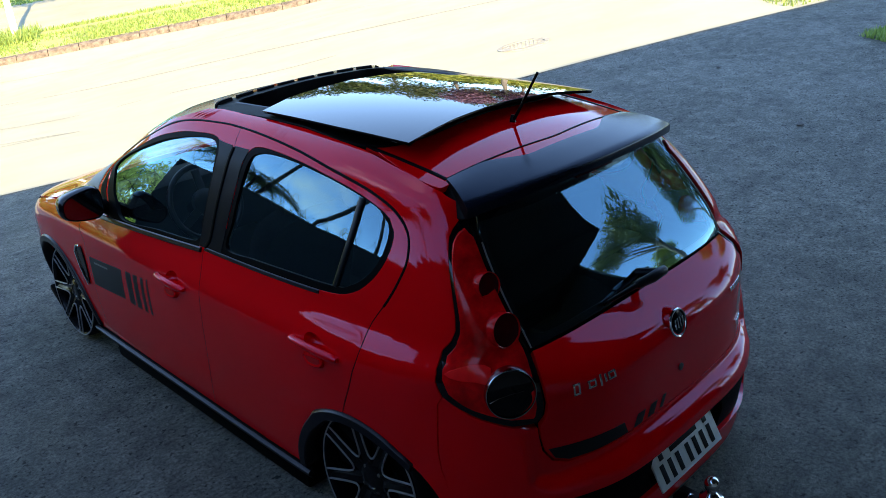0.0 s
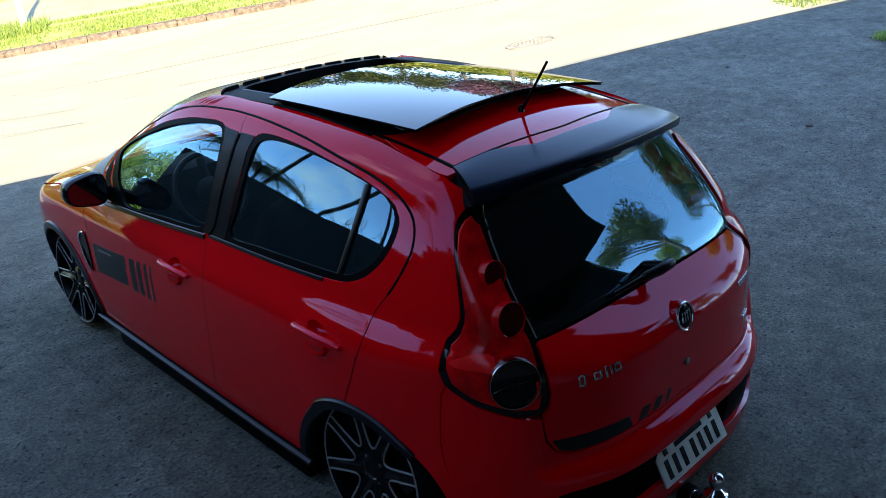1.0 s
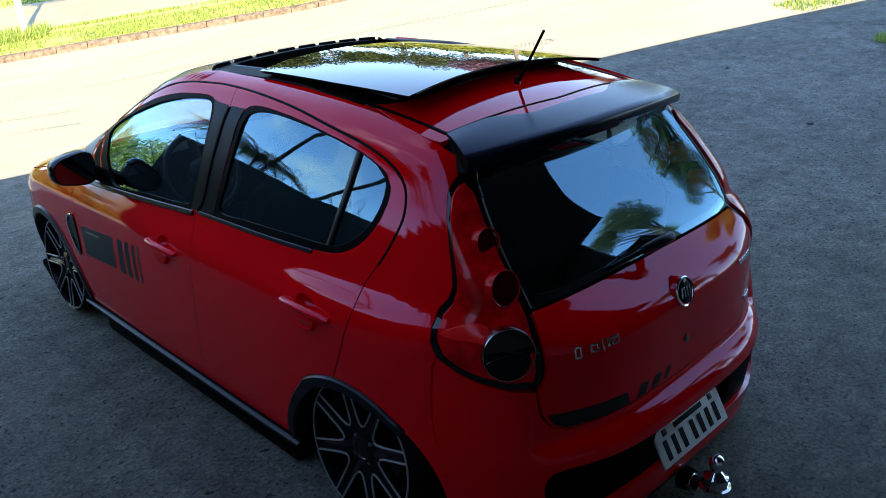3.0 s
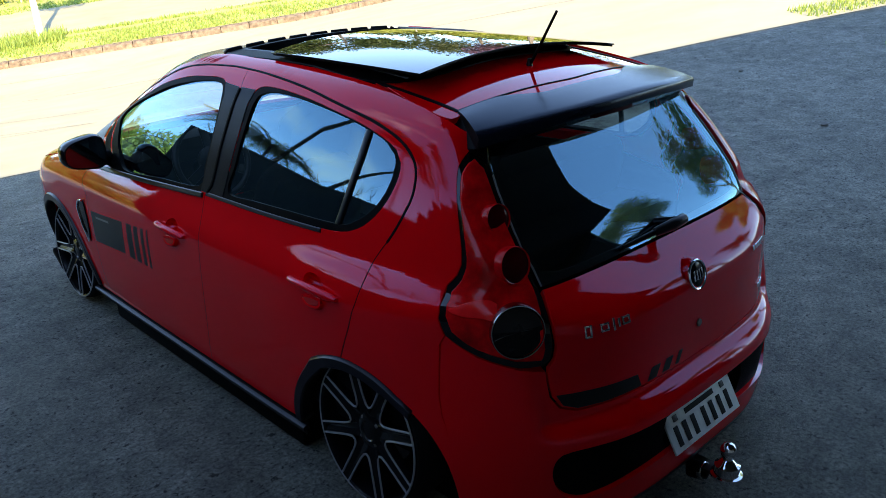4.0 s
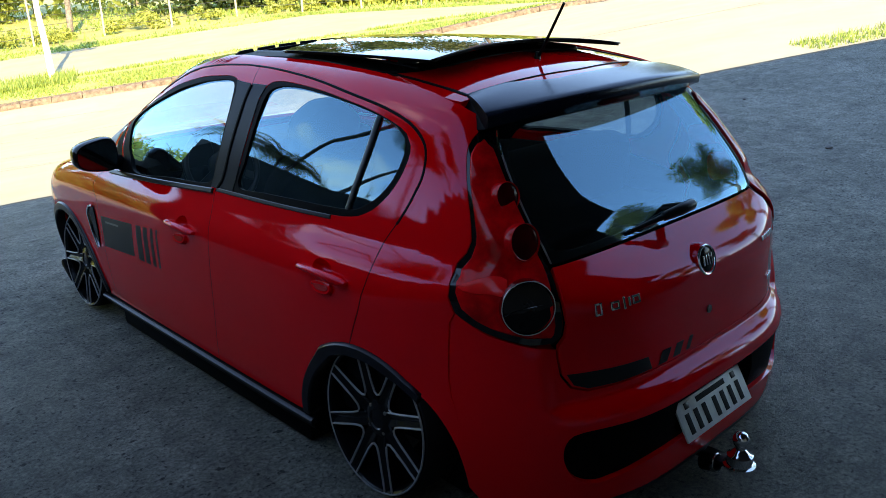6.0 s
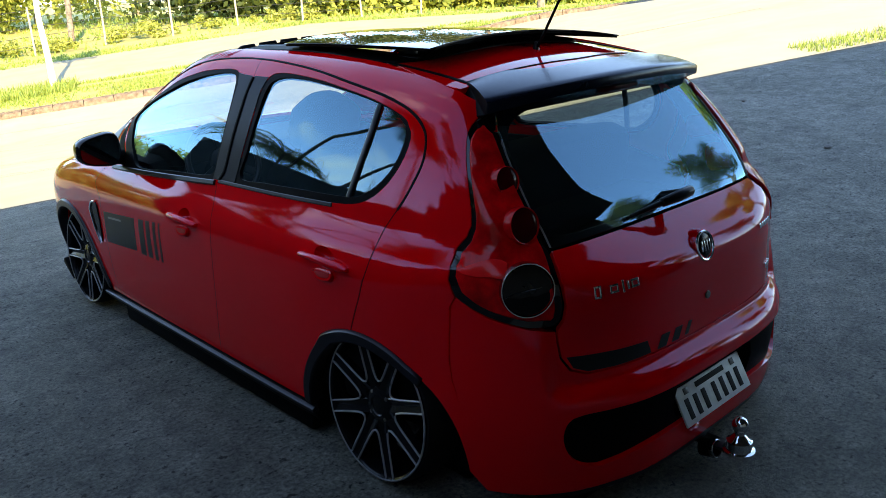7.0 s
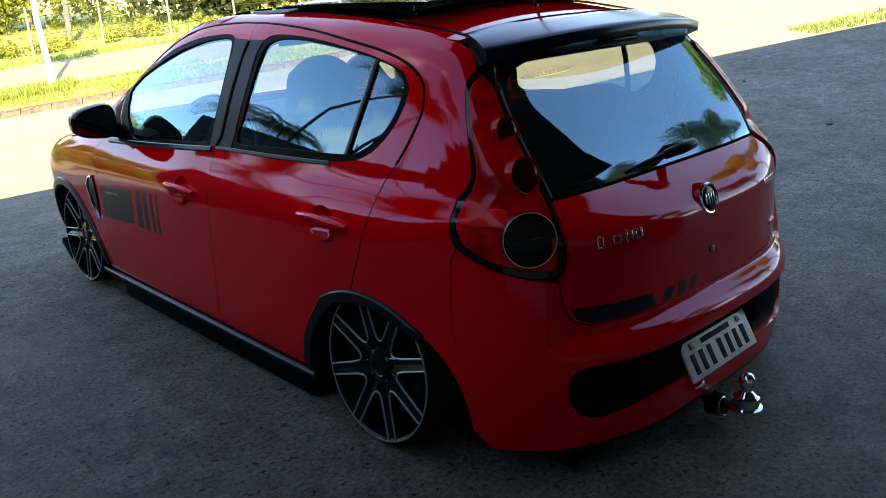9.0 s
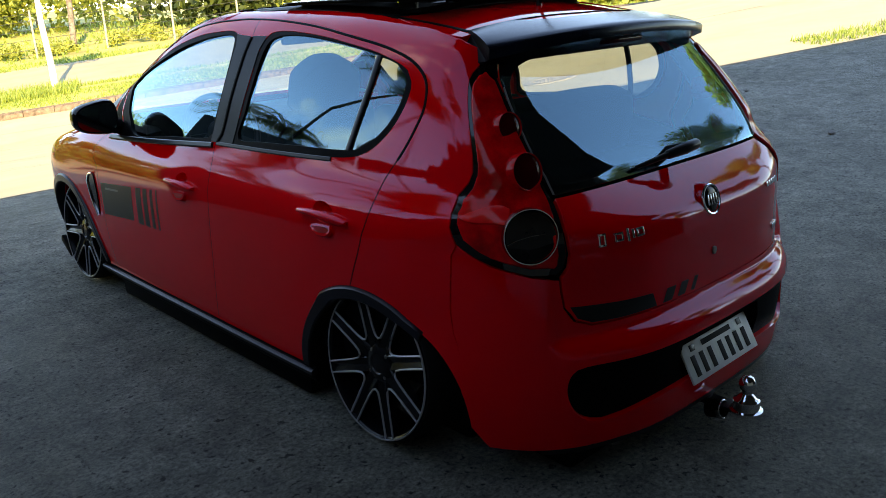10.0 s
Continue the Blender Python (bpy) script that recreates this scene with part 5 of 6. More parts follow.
def badges():
    n = Vector((0, -0.965, 0.262)).normalized()
    up = Vector((0, n.z, -n.y)) * -1
    up = -up if up.z < 0 else up
    M = Matrix((up.cross(n), up, n)).transposed().to_4x4()
    M.translation = Vector((0.0, -0.583, 0.712))
    bm = bmesh.new()
    lathe(bm, [(0.056, -0.07), (0.0535, -0.012), (0.050, 0.0), (0.046, 0.002)], 40, M)
    part("emblem_mount", bm, RED, gate, "raised red mount")
    bm = bmesh.new()
    lathe(bm, [(0.048, -0.002), (0.048, 0.004), (0.0455, 0.0075), (0.0415, 0.0065), (0.040, 0.003), (0.040, -0.002)], 40, M, closed=True)
    em = part("emblem", bm, CHROME, car, "round chrome-rimmed emblem with a dark face")
    bm = bmesh.new()
    lathe(bm, [(0.041, 0.002), (0.034, 0.0045), (0.018, 0.0055), (0.003, 0.006)], 32, M)
    part("emblem_face", bm, BLACK_GLOSS, em, "dark red-black emblem face")
    bm = bmesh.new()
    for k in range(4):
        x = -0.021 + k * 0.014
        box(bm, (x - 0.0032, -0.016, 0.003), (x + 0.0032, 0.016, 0.0085), 0.001, M)
    part("emblem_bar", bm, CHROME_DARK, em, "small chrome bars")
    bm = bmesh.new()
    lathe(bm, [(0.0125, 0.0), (0.0125, 0.004), (0.010, 0.005), (0.004, 0.005)], 20, tail_frame(0.0, 0.556, 0.001))
    part("gate_lock", bm, DULL_STEEL, gate, "small steel lock barrel")
    for s, wd, ht in ((0.500, 0.024, 0.036), (0.446, 0.030, 0.025), (0.414, 0.008, 0.036), (0.395, 0.008, 0.025), (0.368, 0.030, 0.025)):
        M = tail_frame(s, 0.694, 0.001)
        bm = bmesh.new()
        if wd > 0.02:       # an open frame
            k = 0.0065
            for x0, x1, y0, y1 in ((-wd / 2, -wd / 2 + k, -ht / 2, ht / 2), (wd / 2 - k, wd / 2, -ht / 2, ht / 2), (-wd / 2, wd / 2, ht / 2 - k, ht / 2), (-wd / 2, wd / 2, -ht / 2, -ht / 2 + k)):
                box(bm, (x0, y0, 0), (x1, y1, 0.006), 0.0012, M)
        else:
            box(bm, (-wd / 2, -ht / 2, 0), (wd / 2, ht / 2, 0.006), 0.0012, M)
        part("badge_bar", bm, CHROME, gate, "chrome badge bar")
    for s, h, n in ((-0.365, 0.690, 5), (-0.430, 0.532, 3)):
        for k in range(n):
            M = tail_frame(s - k * 0.024, h, 0.001)
            bm = bmesh.new()
            box(bm, (-0.008, -0.008, 0), (0.008, 0.008, 0.004), 0.001, M)
            part("badge_bar", bm, CHROME, gate, "small chrome badge bar")


badges()


def wiper():
    n = at_tail(0.0, 0.88)[1]
    hub = Vector((0.030, -0.515, 0.872))
    end = Vector(pane_skin(0.225, 0.826)) + n * 0.016
    bm = bmesh.new()
    tube(bm, [hub.lerp(end, 0.10) - n * 0.085, hub.lerp(end, 0.10)], [0.016, 0.014], 16)
    w = part("wiper", bm, BLACK_SATIN, car, "black rear wiper at rest")
    bm = bmesh.new()
    tube(bm, [hub, hub.lerp(end, 0.03), hub.lerp(end, 0.25) + n * 0.006, hub.lerp(end, 0.5), hub.lerp(end, 0.52), end], [0.013, 0.017, 0.018, 0.014, 0.009, 0.006], 12)
    part("wiper_arm", bm, BLACK_SATIN, w)
    bm = bmesh.new()
    c, d = Vector(pane_skin(0.235, 0.822)), Vector(pane_skin(-0.06, 0.846))
    tube(bm, [c + n * 0.007, c.lerp(d, 0.5) + n * 0.008, d + n * 0.007], 0.006, 6)
    part("wiper_blade", bm, BLACK_TRIM, w)


wiper()


# roof
ROOF_C = curve([(-0.16, 1.248), (0.0, 1.274), (0.2, 1.298), (0.5, 1.318), (0.9, 1.326), (1.2, 1.316), (1.5, 1.285)])


def roof(x, y):
    x, y = np.asarray(x, float), np.asarray(y, float)
    sag = 0.028 + 0.012 * np.clip((0.9 - y) / 0.9, 0, 1.2)
    return np.stack([x, y, ROOF_C(y) - sag * np.abs(x / 0.5) ** 2.2], -1)


edge = skin(np.linspace(0.80, 3.55, 60), np.r_[np.linspace(1.266, 1.297, 8), np.full(44, 1.302), np.linspace(1.301, 1.294, 8)])
left = [(p[0] + 0.004, p[1]) for p in edge]
right = [(-x, y) for x, y in left[::-1]]
front_c, back_c = [(x, 1.475 - 1.1 * x * x) for x in np.linspace(-0.38, 0.38, 10)], [(x, -0.155 + 0.35 * x * x) for x in np.linspace(0.45, -0.45, 12)]
roof_out = densify(chain(left, [p for p in front_c if p[1] > left[-1][1]], right, back_c), 0.04)
HATCH = spline([(-0.40, 0.30), (-0.42, 0.70), (-0.415, 1.24), (-0.20, 1.285), (0.0, 1.295), (0.20, 1.285), (0.415, 1.24), (0.42, 0.70), (0.40, 0.30), (0.0, 0.27)], 0.03)
roof_ob = panel("roof", roof_out, roof, RED, car, "glossy red roof skin with a sunroof opening", holes=[HATCH], step=(0.05, 0.05))
panel("sunroof_frame", grow(HATCH, 0.055), roof, BLACK_TRIM, roof_ob, "black sunroof frame", holes=[grow(HATCH, -0.03)], lift=0.006, depth=0.06, gap=0.0, roll=0.006)
for sgn in (1, -1):
    line = [(sgn * x, y) for x, y in open_curve([(-0.474, -0.052), (-0.473, 0.004), (-0.473, 0.13), (-0.470, 0.322), (-0.461, 0.514)])] + [(sgn * (x + 0.022), y) for x, y in left[17:-6]]
    strip("roof_moulding", line, roof, 0.014, BLACK_TRIM, roof_ob, "black roof gutter moulding", lift=0.0, thick=0.003)


def glass_lid(x, y):
    p = roof(x, y)
    y = np.asarray(y, float)
    p[..., 2] = 1.341 - 0.030 * (np.asarray(x, float) - 0.01) - 0.006 * ((y - 0.5) / 0.42) ** 2 - 0.037 * np.abs(np.asarray(x, float) / 0.5) ** 2
    return p


lid_out = densify([(-0.485, 0.092), (-0.490, 0.45), (-0.480, 0.905), (-0.30, 0.955), (0.0, 0.97), (0.30, 0.955), (0.480, 0.905), (0.490, 0.45), (0.485, 0.092), (0.25, 0.122), (0.0, 0.132), (-0.25, 0.122)], 0.03)
lid = panel("sunroof_glass", lid_out, glass_lid, GLASS_ROOF, car, "black glass sunroof panel slid back and raised", step=(0.04, 0.04), lift=0.012, depth=0.005, gap=0.0)
panel("sunroof_seal", grow(lid_out, -0.006), glass_lid, BLACK_TRIM, lid, "black underside seal", step=(0.06, 0.06), lift=0.008, depth=0.008, gap=0.0)
for sgn in (1, -1):
    bm = bmesh.new()
    tube(bm, [roof(sgn * 0.40, y)[()] + np.array([0, 0, 0.004]) for y in (0.24, 0.4, 0.8, 1.22)], 0.008, 8)
    part("sunroof_rail", bm, BLACK_SATIN, roof_ob, "black sunroof rail")
    bm = bmesh.new()
    box(bm, (sgn * 0.36 - 0.010, 0.30, 1.235), (sgn * 0.36 + 0.010, 0.38, 1.312 - sgn * 0.010), 0.004)
    part("lid_arm", bm, BLACK_SATIN, lid, "black lifting arm")


def deflector():
    """Wind deflector with a toothed upper edge at the front of the opening."""
    bm = bmesh.new()
    xs = np.linspace(-0.47, 0.47, 189)
    lo, hi = [], []
    for k, x in enumerate(xs):
        y = 1.330 - 0.10 * x * x
        z = 1.320 - 0.075 * x * x - 0.02 * float(ease(abs(x), 0.42, 0.47))
        if k % 22 < 5:
            z -= 0.016
        lo.append((Vector((x, y - 0.012, z - 0.055)), Vector((x, y - 0.030, z - 0.055))))
        hi.append((Vector((x, y + 0.010, z)), Vector((x, y - 0.002, z))))
    rows = [[bm.verts.new(c) for c in (a[0], b[0], b[1], a[1])] for a, b in zip(lo, hi)]
    for a, b in zip(rows[:-1], rows[1:]):
        for j in range(4):
            bm.faces.new((a[j], a[(j + 1) % 4], b[(j + 1) % 4], b[j]))
    bm.faces.new(rows[0])
    bm.faces.new(rows[-1])
    d = part("wind_deflector", bm, BLACK_TRIM, car, "black toothed wind deflector before the sunroof")
    for sgn in (1, -1):
        bm = bmesh.new()
        tube(bm, [(sgn * 0.445, 1.29, 1.288), (sgn * 0.41, 1.12, 1.292), (sgn * 0.39, 0.95, 1.298)], 0.007, 6)
        part("deflector_arm", bm, BLACK_SATIN, d)


deflector()


def antenna():
    bm = bmesh.new()
    lathe(bm, [(0.012, -0.004), (0.011, 0.006), (0.008, 0.016), (0.006, 0.024)], 16, Matrix.Translation((0.0, 0.085, float(roof(0, 0.085)[2]))))
    a = part("antenna", bm, BLACK_SATIN, car, "short black roof antenna raked back")
    bm = bmesh.new()
    tube(bm, [(0.0, 0.078, 1.295), (0.0, 0.045, 1.345), (0.0, -0.030, 1.466)], [0.006, 0.0052, 0.0046], 10)
    part("antenna_rod", bm, BLACK_TRIM, a)


antenna()


def spoiler():
    """Satin black roof spoiler, swept back over the rear window."""
    bm = bmesh.new()
    rows = []
    for w in np.linspace(-1, 1, 61):
        q = abs(w)
        xf, xr = 0.474 * w, 0.552 * w
        yf = -0.137 + (0.037 + 0.1 * math.hypot(xf, 0.03)) * float(ease(q, 0.31, 0.70))
        yr, zr = -0.300 + 0.090 * q ** 2.2, 1.226 - 0.036 * q ** 2.2
        yb, zb = -0.205 + 0.05 * q ** 3, 1.150 - 0.012 * q ** 2
        t = 0.030
        # one smooth sheet from the roof to the lip, with the middle of its front edge cut back
        y0, z0 = -0.048, float(roof(xf, -0.048)[2]) + 0.003
        u1 = (-0.14 - y0) / (yr - y0)
        crown = (float(roof(xf, -0.14)[2]) + 0.003 - z0 - (zr - z0) * u1) / (u1 * (1 - u1))

        def top(k, up):
            y = yf + (yr - yf) * k
            u = (y - y0) / (yr - y0)
            return (xf + (xr - xf) * u, y, z0 + (zr - z0) * u + crown * u * (1 - u) + up)
        zf = top(0, 0.0)[2]
        rows.append([bm.verts.new(c) for c in (top(0, -0.004), top(0.02, 0.001), top(0.2, 0.002), top(0.4, 0.002), top(0.6, 0.002), top(0.8, 0.002), top(0.97, 0.001), top(1, -0.004), (xr, yr + 0.003, zr - t), (xr * 0.995, yr + 0.016, zr - t - 0.004),
                                               (xr * 0.985, yb, zb), (xr * 0.985, yb + 0.05, zb + 0.005), (xf, yf, zf - 0.035))])
    m = len(rows[0])
    for a, b in zip(rows[:-1], rows[1:]):
        for j in range(m):
            bm.faces.new((a[j], a[(j + 1) % m], b[(j + 1) % m], b[j]))
    ends = [[v.co.copy() for v in rows[k]] for k in (0, -1)]
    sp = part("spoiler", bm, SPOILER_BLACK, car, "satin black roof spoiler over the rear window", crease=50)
    for ring in ends:
        bm = bmesh.new()
        bm.faces.new([bm.verts.new(c) for c in ring])
        part("spoiler_end", bm, BLACK_TRIM, sp, "matt black end cap")
    bm = bmesh.new()
    box(bm, (-0.10, -0.262, 1.168), (0.10, -0.235, 1.184), 0.004)
    part("brake_light", bm, LENS_SMOKE, sp, "narrow red high-level brake light")


spoiler()
strip("tailgate_seam", [(x, -0.097 + 0.1 * math.hypot(x, 0.03)) for x in np.linspace(-0.474, 0.474, 40)], roof, 0.0055, BLACK_TRIM, roof_ob, "dark shut line above the tailgate", lift=0.0006, thick=0.002)


def wheel(y, turn=0.0):
    """Wide black alloy with eight spoke pairs edged in bright metal."""
    root = under(new("wheel"), car, "black multi-spoke alloy wheel with bright-cut edges")
    root.matrix_basis = Matrix.Translation((0, y, 0.283)) @ Matrix.Rotation(radians(turn), 4, "Z")
    face = Matrix.Rotation(radians(-90), 4, "Y")        # wheel axis along -x
    bm = bmesh.new()
    lathe(bm, [(0.236, -0.09), (0.246, -0.085), (0.2505, -0.06), (0.2515, 0.02), (0.250, 0.050), (0.246, 0.068), (0.240, 0.070), (0.232, 0.05)], 64, face, closed=True)
    part("tyre", bm, TYRE, root, "low-profile black tyre")
    bm = bmesh.new()
    lathe(bm, [(0.239, 0.066), (0.241, 0.075), (0.236, 0.078), (0.228, 0.072), (0.222, 0.045), (0.215, -0.07), (0.230, -0.08)], 64, face, closed=True)
    part("rim", bm, RIM_BLACK, root, "black rim barrel")
    bm = bmesh.new()
    lathe(bm, [(0.2405, 0.0745), (0.2385, 0.0795), (0.2340, 0.0785), (0.2345, 0.0735)], 72, face, closed=True)
    part("rim_edge", bm, RIM_CUT, root, "bright machined rim edge")
    bm = bmesh.new()
    lathe(bm, [(0.068, 0.0), (0.066, 0.052), (0.050, 0.061), (0.034, 0.064), (0.030, 0.060), (0.012, 0.062), (0.004, 0.062)], 36, face)
    part("hub", bm, RIM_BLACK, root, "black wheel centre")
    for k in range(4):
        a = radians(45 + 90 * k)
        bm = bmesh.new()
        lathe(bm, [(0.009, 0.046), (0.009, 0.060), (0.005, 0.062)], 6, face @ Matrix.Translation((0.047 * math.cos(a), 0.047 * math.sin(a), 0)))
        part("wheel_bolt", bm, DULL_STEEL, root)
    n = 8
    for k in range(n):
        a0 = 2 * math.pi * k / n + radians(22.5)
        M = face @ Matrix.Rotation(a0, 4, "Z")
        bm = bmesh.new()
        rows = []
        for r, w, h in ((0.040, 0.026, 0.058), (0.075, 0.024, 0.063), (0.11, 0.020, 0.066), (0.15, 0.018, 0.069), (0.19, 0.017, 0.071), (0.232, 0.016, 0.073)):
            rows.append([bm.verts.new(M @ Vector(c)) for c in ((r, -w, h - 0.035), (r, -w, h - 0.003), (r, -w + 0.004, h), (r, 0, h - 0.007), (r, w - 0.004, h), (r, w, h - 0.003), (r, w, h - 0.035))])
        for a, b in zip(rows[:-1], rows[1:]):
            for j in range(7):
                bm.faces.new((a[j], a[(j + 1) % 7], b[(j + 1) % 7], b[j]))
        bm.faces.new(rows[0])
        bm.faces.new(rows[-1])
        part("spoke", bm, RIM_BLACK, root)
        # bright loop round the window between two spokes
        half = math.pi / n
        M2 = face @ Matrix.Rotation(a0 + half, 4, "Z")
        pts = []
        for r, w in ((0.226, 0.0735), (0.19, 0.0580), (0.15, 0.0410), (0.112, 0.0240), (0.092, 0.0120), (0.086, 0.0)):
            pts.append((r, w))
        loop = open_curve(pts + [(r, -w) for r, w in pts[-2::-1]], 0.012)
        bm = bmesh.new()
        tube(bm, [M2 @ Vector((r * 1.0, w, 0.0655 + 0.0095 * (r - 0.10) / 0.132)) for r, w in loop], 0.0036, 6)
        part("spoke_edge", bm, RIM_CUT, root, "bright cut edge")
    bm = bmesh.new()
    lathe(bm, [(0.125, -0.03), (0.125, -0.018), (0.05, -0.018), (0.05, -0.03)], 40, face, closed=True)
    part("brake_disc", bm, DULL_STEEL, root, "steel brake disc")
    return root


def place_wheels():
    """Tucked-in wheels, the tops leaning inwards."""
    first = wheel(0.0)
    for k, (y, camber, x, turn) in enumerate(((0.054, 4.9, 0.752, 4), (2.435, 4.0, 0.758, 17))):
        for sgn in (-1, 1):
            m = Matrix.Translation((sgn * x, y, 0.252)) @ Matrix.Rotation(radians(-sgn * camber), 4, "Y") @ Matrix.Rotation(radians(turn), 4, "X") @ Matrix.Rotation(0 if sgn < 0 else math.pi, 4, "Z")
            if k == 0 and sgn < 0:
                first.matrix_basis = m
            else:
                copy_thing(first, m)


place_wheels()


def inner_shell():
    """Dark liners: arches, floor, door linings, so that nothing shows through."""
    for sx in (-1, 1):
        for y0 in (0.095, 2.56):
            bm = bmesh.new()
            rows = []
            for x in (0.735, 0.45):
                rows.append([bm.verts.new((sx * x, y0 + 0.395 * math.cos(a), 0.125 + 0.392 * math.sin(a))) for a in np.linspace(radians(-3), radians(183), 30)])
            for j in range(29):
                bm.faces.new((rows[0][j], rows[0][j + 1], rows[1][j + 1], rows[1][j]))
            bm.faces.new(rows[1])
            part("wheel_housing", bm, BLACK_TRIM, car, "black wheel housing")
    for sx in (-1, 1):
        bm = bmesh.new()
        box(bm, (-0.014, -0.07, -0.020), (0.014, 0.07, 0.020), 0.010, Matrix.Translation((sx * 0.775, 2.885, 0.080)) @ Matrix.Rotation(radians(34), 4, "X"))
        part("arch_flap", bm, BLACK_TRIM, car, "black flap at the foot of the front wheel arch")
    bm = bmesh.new()
    box(bm, (-0.69, -0.22, 0.042), (0.69, 2.90, 0.17), 0.02)
    # these low boxes draw the black shade under the skirts and rear bumper
    box(bm, (-0.818, 0.44, 0.016), (0.818, 2.03, 0.12), 0.012)
    box(bm, (-0.60, -0.53, 0.030), (0.60, -0.20, 0.15), 0.02)
    part("underbody", bm, BLACK_TRIM, car, "black underbody with low boxes drawing the shade beneath")
    lining = densify([(1.10, 0.20), (3.35, 0.20), (3.35, 0.775), (2.2, 0.825), (1.30, 0.855), (1.12, 0.80)], 0.08)
    for sf in (skin, mirrored):
        panel("door_lining", lining, sf, DASH, car, "dark door lining", lift=-0.055, depth=0.01, step=(0.1, 0.06))
    rear_lining = densify(mirror_pts([(0.57, 0.20), (0.60, 0.50), (0.57, 0.79)]), 0.08)
    panel("gate_lining", rear_lining, skin, DASH, car, "dark tailgate lining", lift=-0.06, depth=0.01, step=(0.1, 0.05))
    quarter = densify([(0.66, 0.20), (1.12, 0.50), (1.10, 0.84), (1.00, 0.97), (0.965, 1.15), (0.70, 1.16), (0.68, 0.90), (0.66, 0.60)], 0.06)
    for sf in (skin, mirrored):
        panel("quarter_lining", quarter, sf, DASH, car, "dark luggage-area lining", lift=-0.05, depth=0.01, step=(0.08, 0.06))
    bm = bmesh.new()
    box(bm, (-0.56, -0.10, 0.70), (0.56, 0.32, 0.725), 0.01)
    part("parcel_shelf", bm, DARK_CLOTH, car, "dark parcel shelf")
    headliner = grow(roof_out, -0.06)
    panel("headliner", headliner, roof, DARK_CLOTH, car, "dark headlining", holes=[HATCH], lift=-0.028, depth=0.01, step=(0.1, 0.1))


inner_shell()


def pad(bm, w, h, thick, top, M):
    """An upholstered pad: rounded outline with soft edges, standing on its base."""
    half = [(0.0, 0.0), (w * 0.46, 0.0), (w * 0.5, h * 0.2), (w * 0.5, h * 0.62), (w * 0.5 - top * 0.25, h - top * 0.55), (w * 0.5 - top, h - top * 0.08), (0.0, h)]
    ring = spline(half + [(-a, b) for a, b in half[-2:0:-1]], 0.018)
    c = np.mean(ring, axis=0)
    rows = []
    for k, y in ((0.86, -0.5), (0.96, -0.42), (1.0, -0.2), (1.0, 0.2), (0.96, 0.42), (0.86, 0.5)):
        rows.append([bm.verts.new(M @ Vector((c[0] + (p[0] - c[0]) * k, y * thick, c[1] + (p[1] - c[1]) * k))) for p in ring])
    n = len(ring)
    for a, b in zip(rows[:-1], rows[1:]):
        for q in range(n):
            bm.faces.new((a[q], a[(q + 1) % n], b[(q + 1) % n], b[q]))
    bm.faces.new(rows[0])
    bm.faces.new(rows[-1])


def seat(x, y, width, name="front_seat", heads=(0.0,), tall=0.52):
    bm = bmesh.new()
    box(bm, (x - width / 2, y, 0.30), (x + width / 2, y + 0.50, 0.48), 0.05)
    s = part(name, bm, DARK_CLOTH, car, "charcoal cloth seat")
    bm = bmesh.new()
    M = Matrix.Translation((x, y + 0.02, 0.42)) @ Matrix.Rotation(radians(17), 4, "X")
    pad(bm, width, tall, 0.13, 0.12, M)
    part("backrest", bm, DARK_CLOTH, s)
    for hx in heads:
        bm = bmesh.new()
        M2 = M @ Matrix.Translation((hx, 0.0, tall + 0.015))
        pad(bm, 0.285, 0.21, 0.10, 0.085, M2)
        part("headrest", bm, DARK_CLOTH, s, "rounded headrest")
        for k in (-0.05, 0.05):
            bm = bmesh.new()
            tube(bm, [M2 @ Vector((k, 0, -0.06)), M2 @ Vector((k, 0, 0.03))], 0.006, 6)
            part("headrest_post", bm, CHROME, s)


seat(-0.36, 1.02, 0.48)
seat(0.36, 1.02, 0.48)
seat(0.0, 0.22, 1.10, "rear_seat", (), 0.58)


def cockpit():
    bm = bmesh.new()
    box(bm, (-0.68, 1.86, 0.50), (0.68, 2.36, 0.80), 0.07)
    box(bm, (-0.58, 1.82, 0.74), (-0.16, 2.10, 0.865), 0.05)
    part("dashboard", bm, DASH, car, "dark dashboard with a cowl")
    bm = bmesh.new()
    M = Matrix.Translation((-0.36, 1.72, 0.76)) @ Matrix.Rotation(radians(68), 4, "X")
    lathe(bm, [(0.178 + 0.015 * math.cos(a), 0.015 * math.sin(a)) for a in np.linspace(0, 2 * math.pi, 10, endpoint=False)], 40, M, closed=True)
    w = part("steering_wheel", bm, BLACK_SATIN, car, "black steering wheel")
    bm = bmesh.new()
    lathe(bm, [(0.065, -0.02), (0.065, 0.01), (0.04, 0.022), (0.01, 0.024)], 28, M)
    for a in (0, 120, 240):
        box(bm, (-0.16, -0.02, -0.008), (0.0, 0.02, 0.008), 0.005, M @ Matrix.Rotation(radians(a + 30), 4, "Z"))
    part("steering_boss", bm, BLACK_SATIN, w)
    bm = bmesh.new()
    tube(bm, [M @ Vector((0, 0, -0.02)), M @ Vector((0, 0, -0.28))], 0.035, 12)
    part("steering_column", bm, DASH, w)
    bm = bmesh.new()
    box(bm, (-0.12, 1.50, 1.14), (0.12, 1.53, 1.20), 0.015)
    part("rear_view_mirror", bm, BLACK_SATIN, car, "black rear-view mirror")


cockpit()


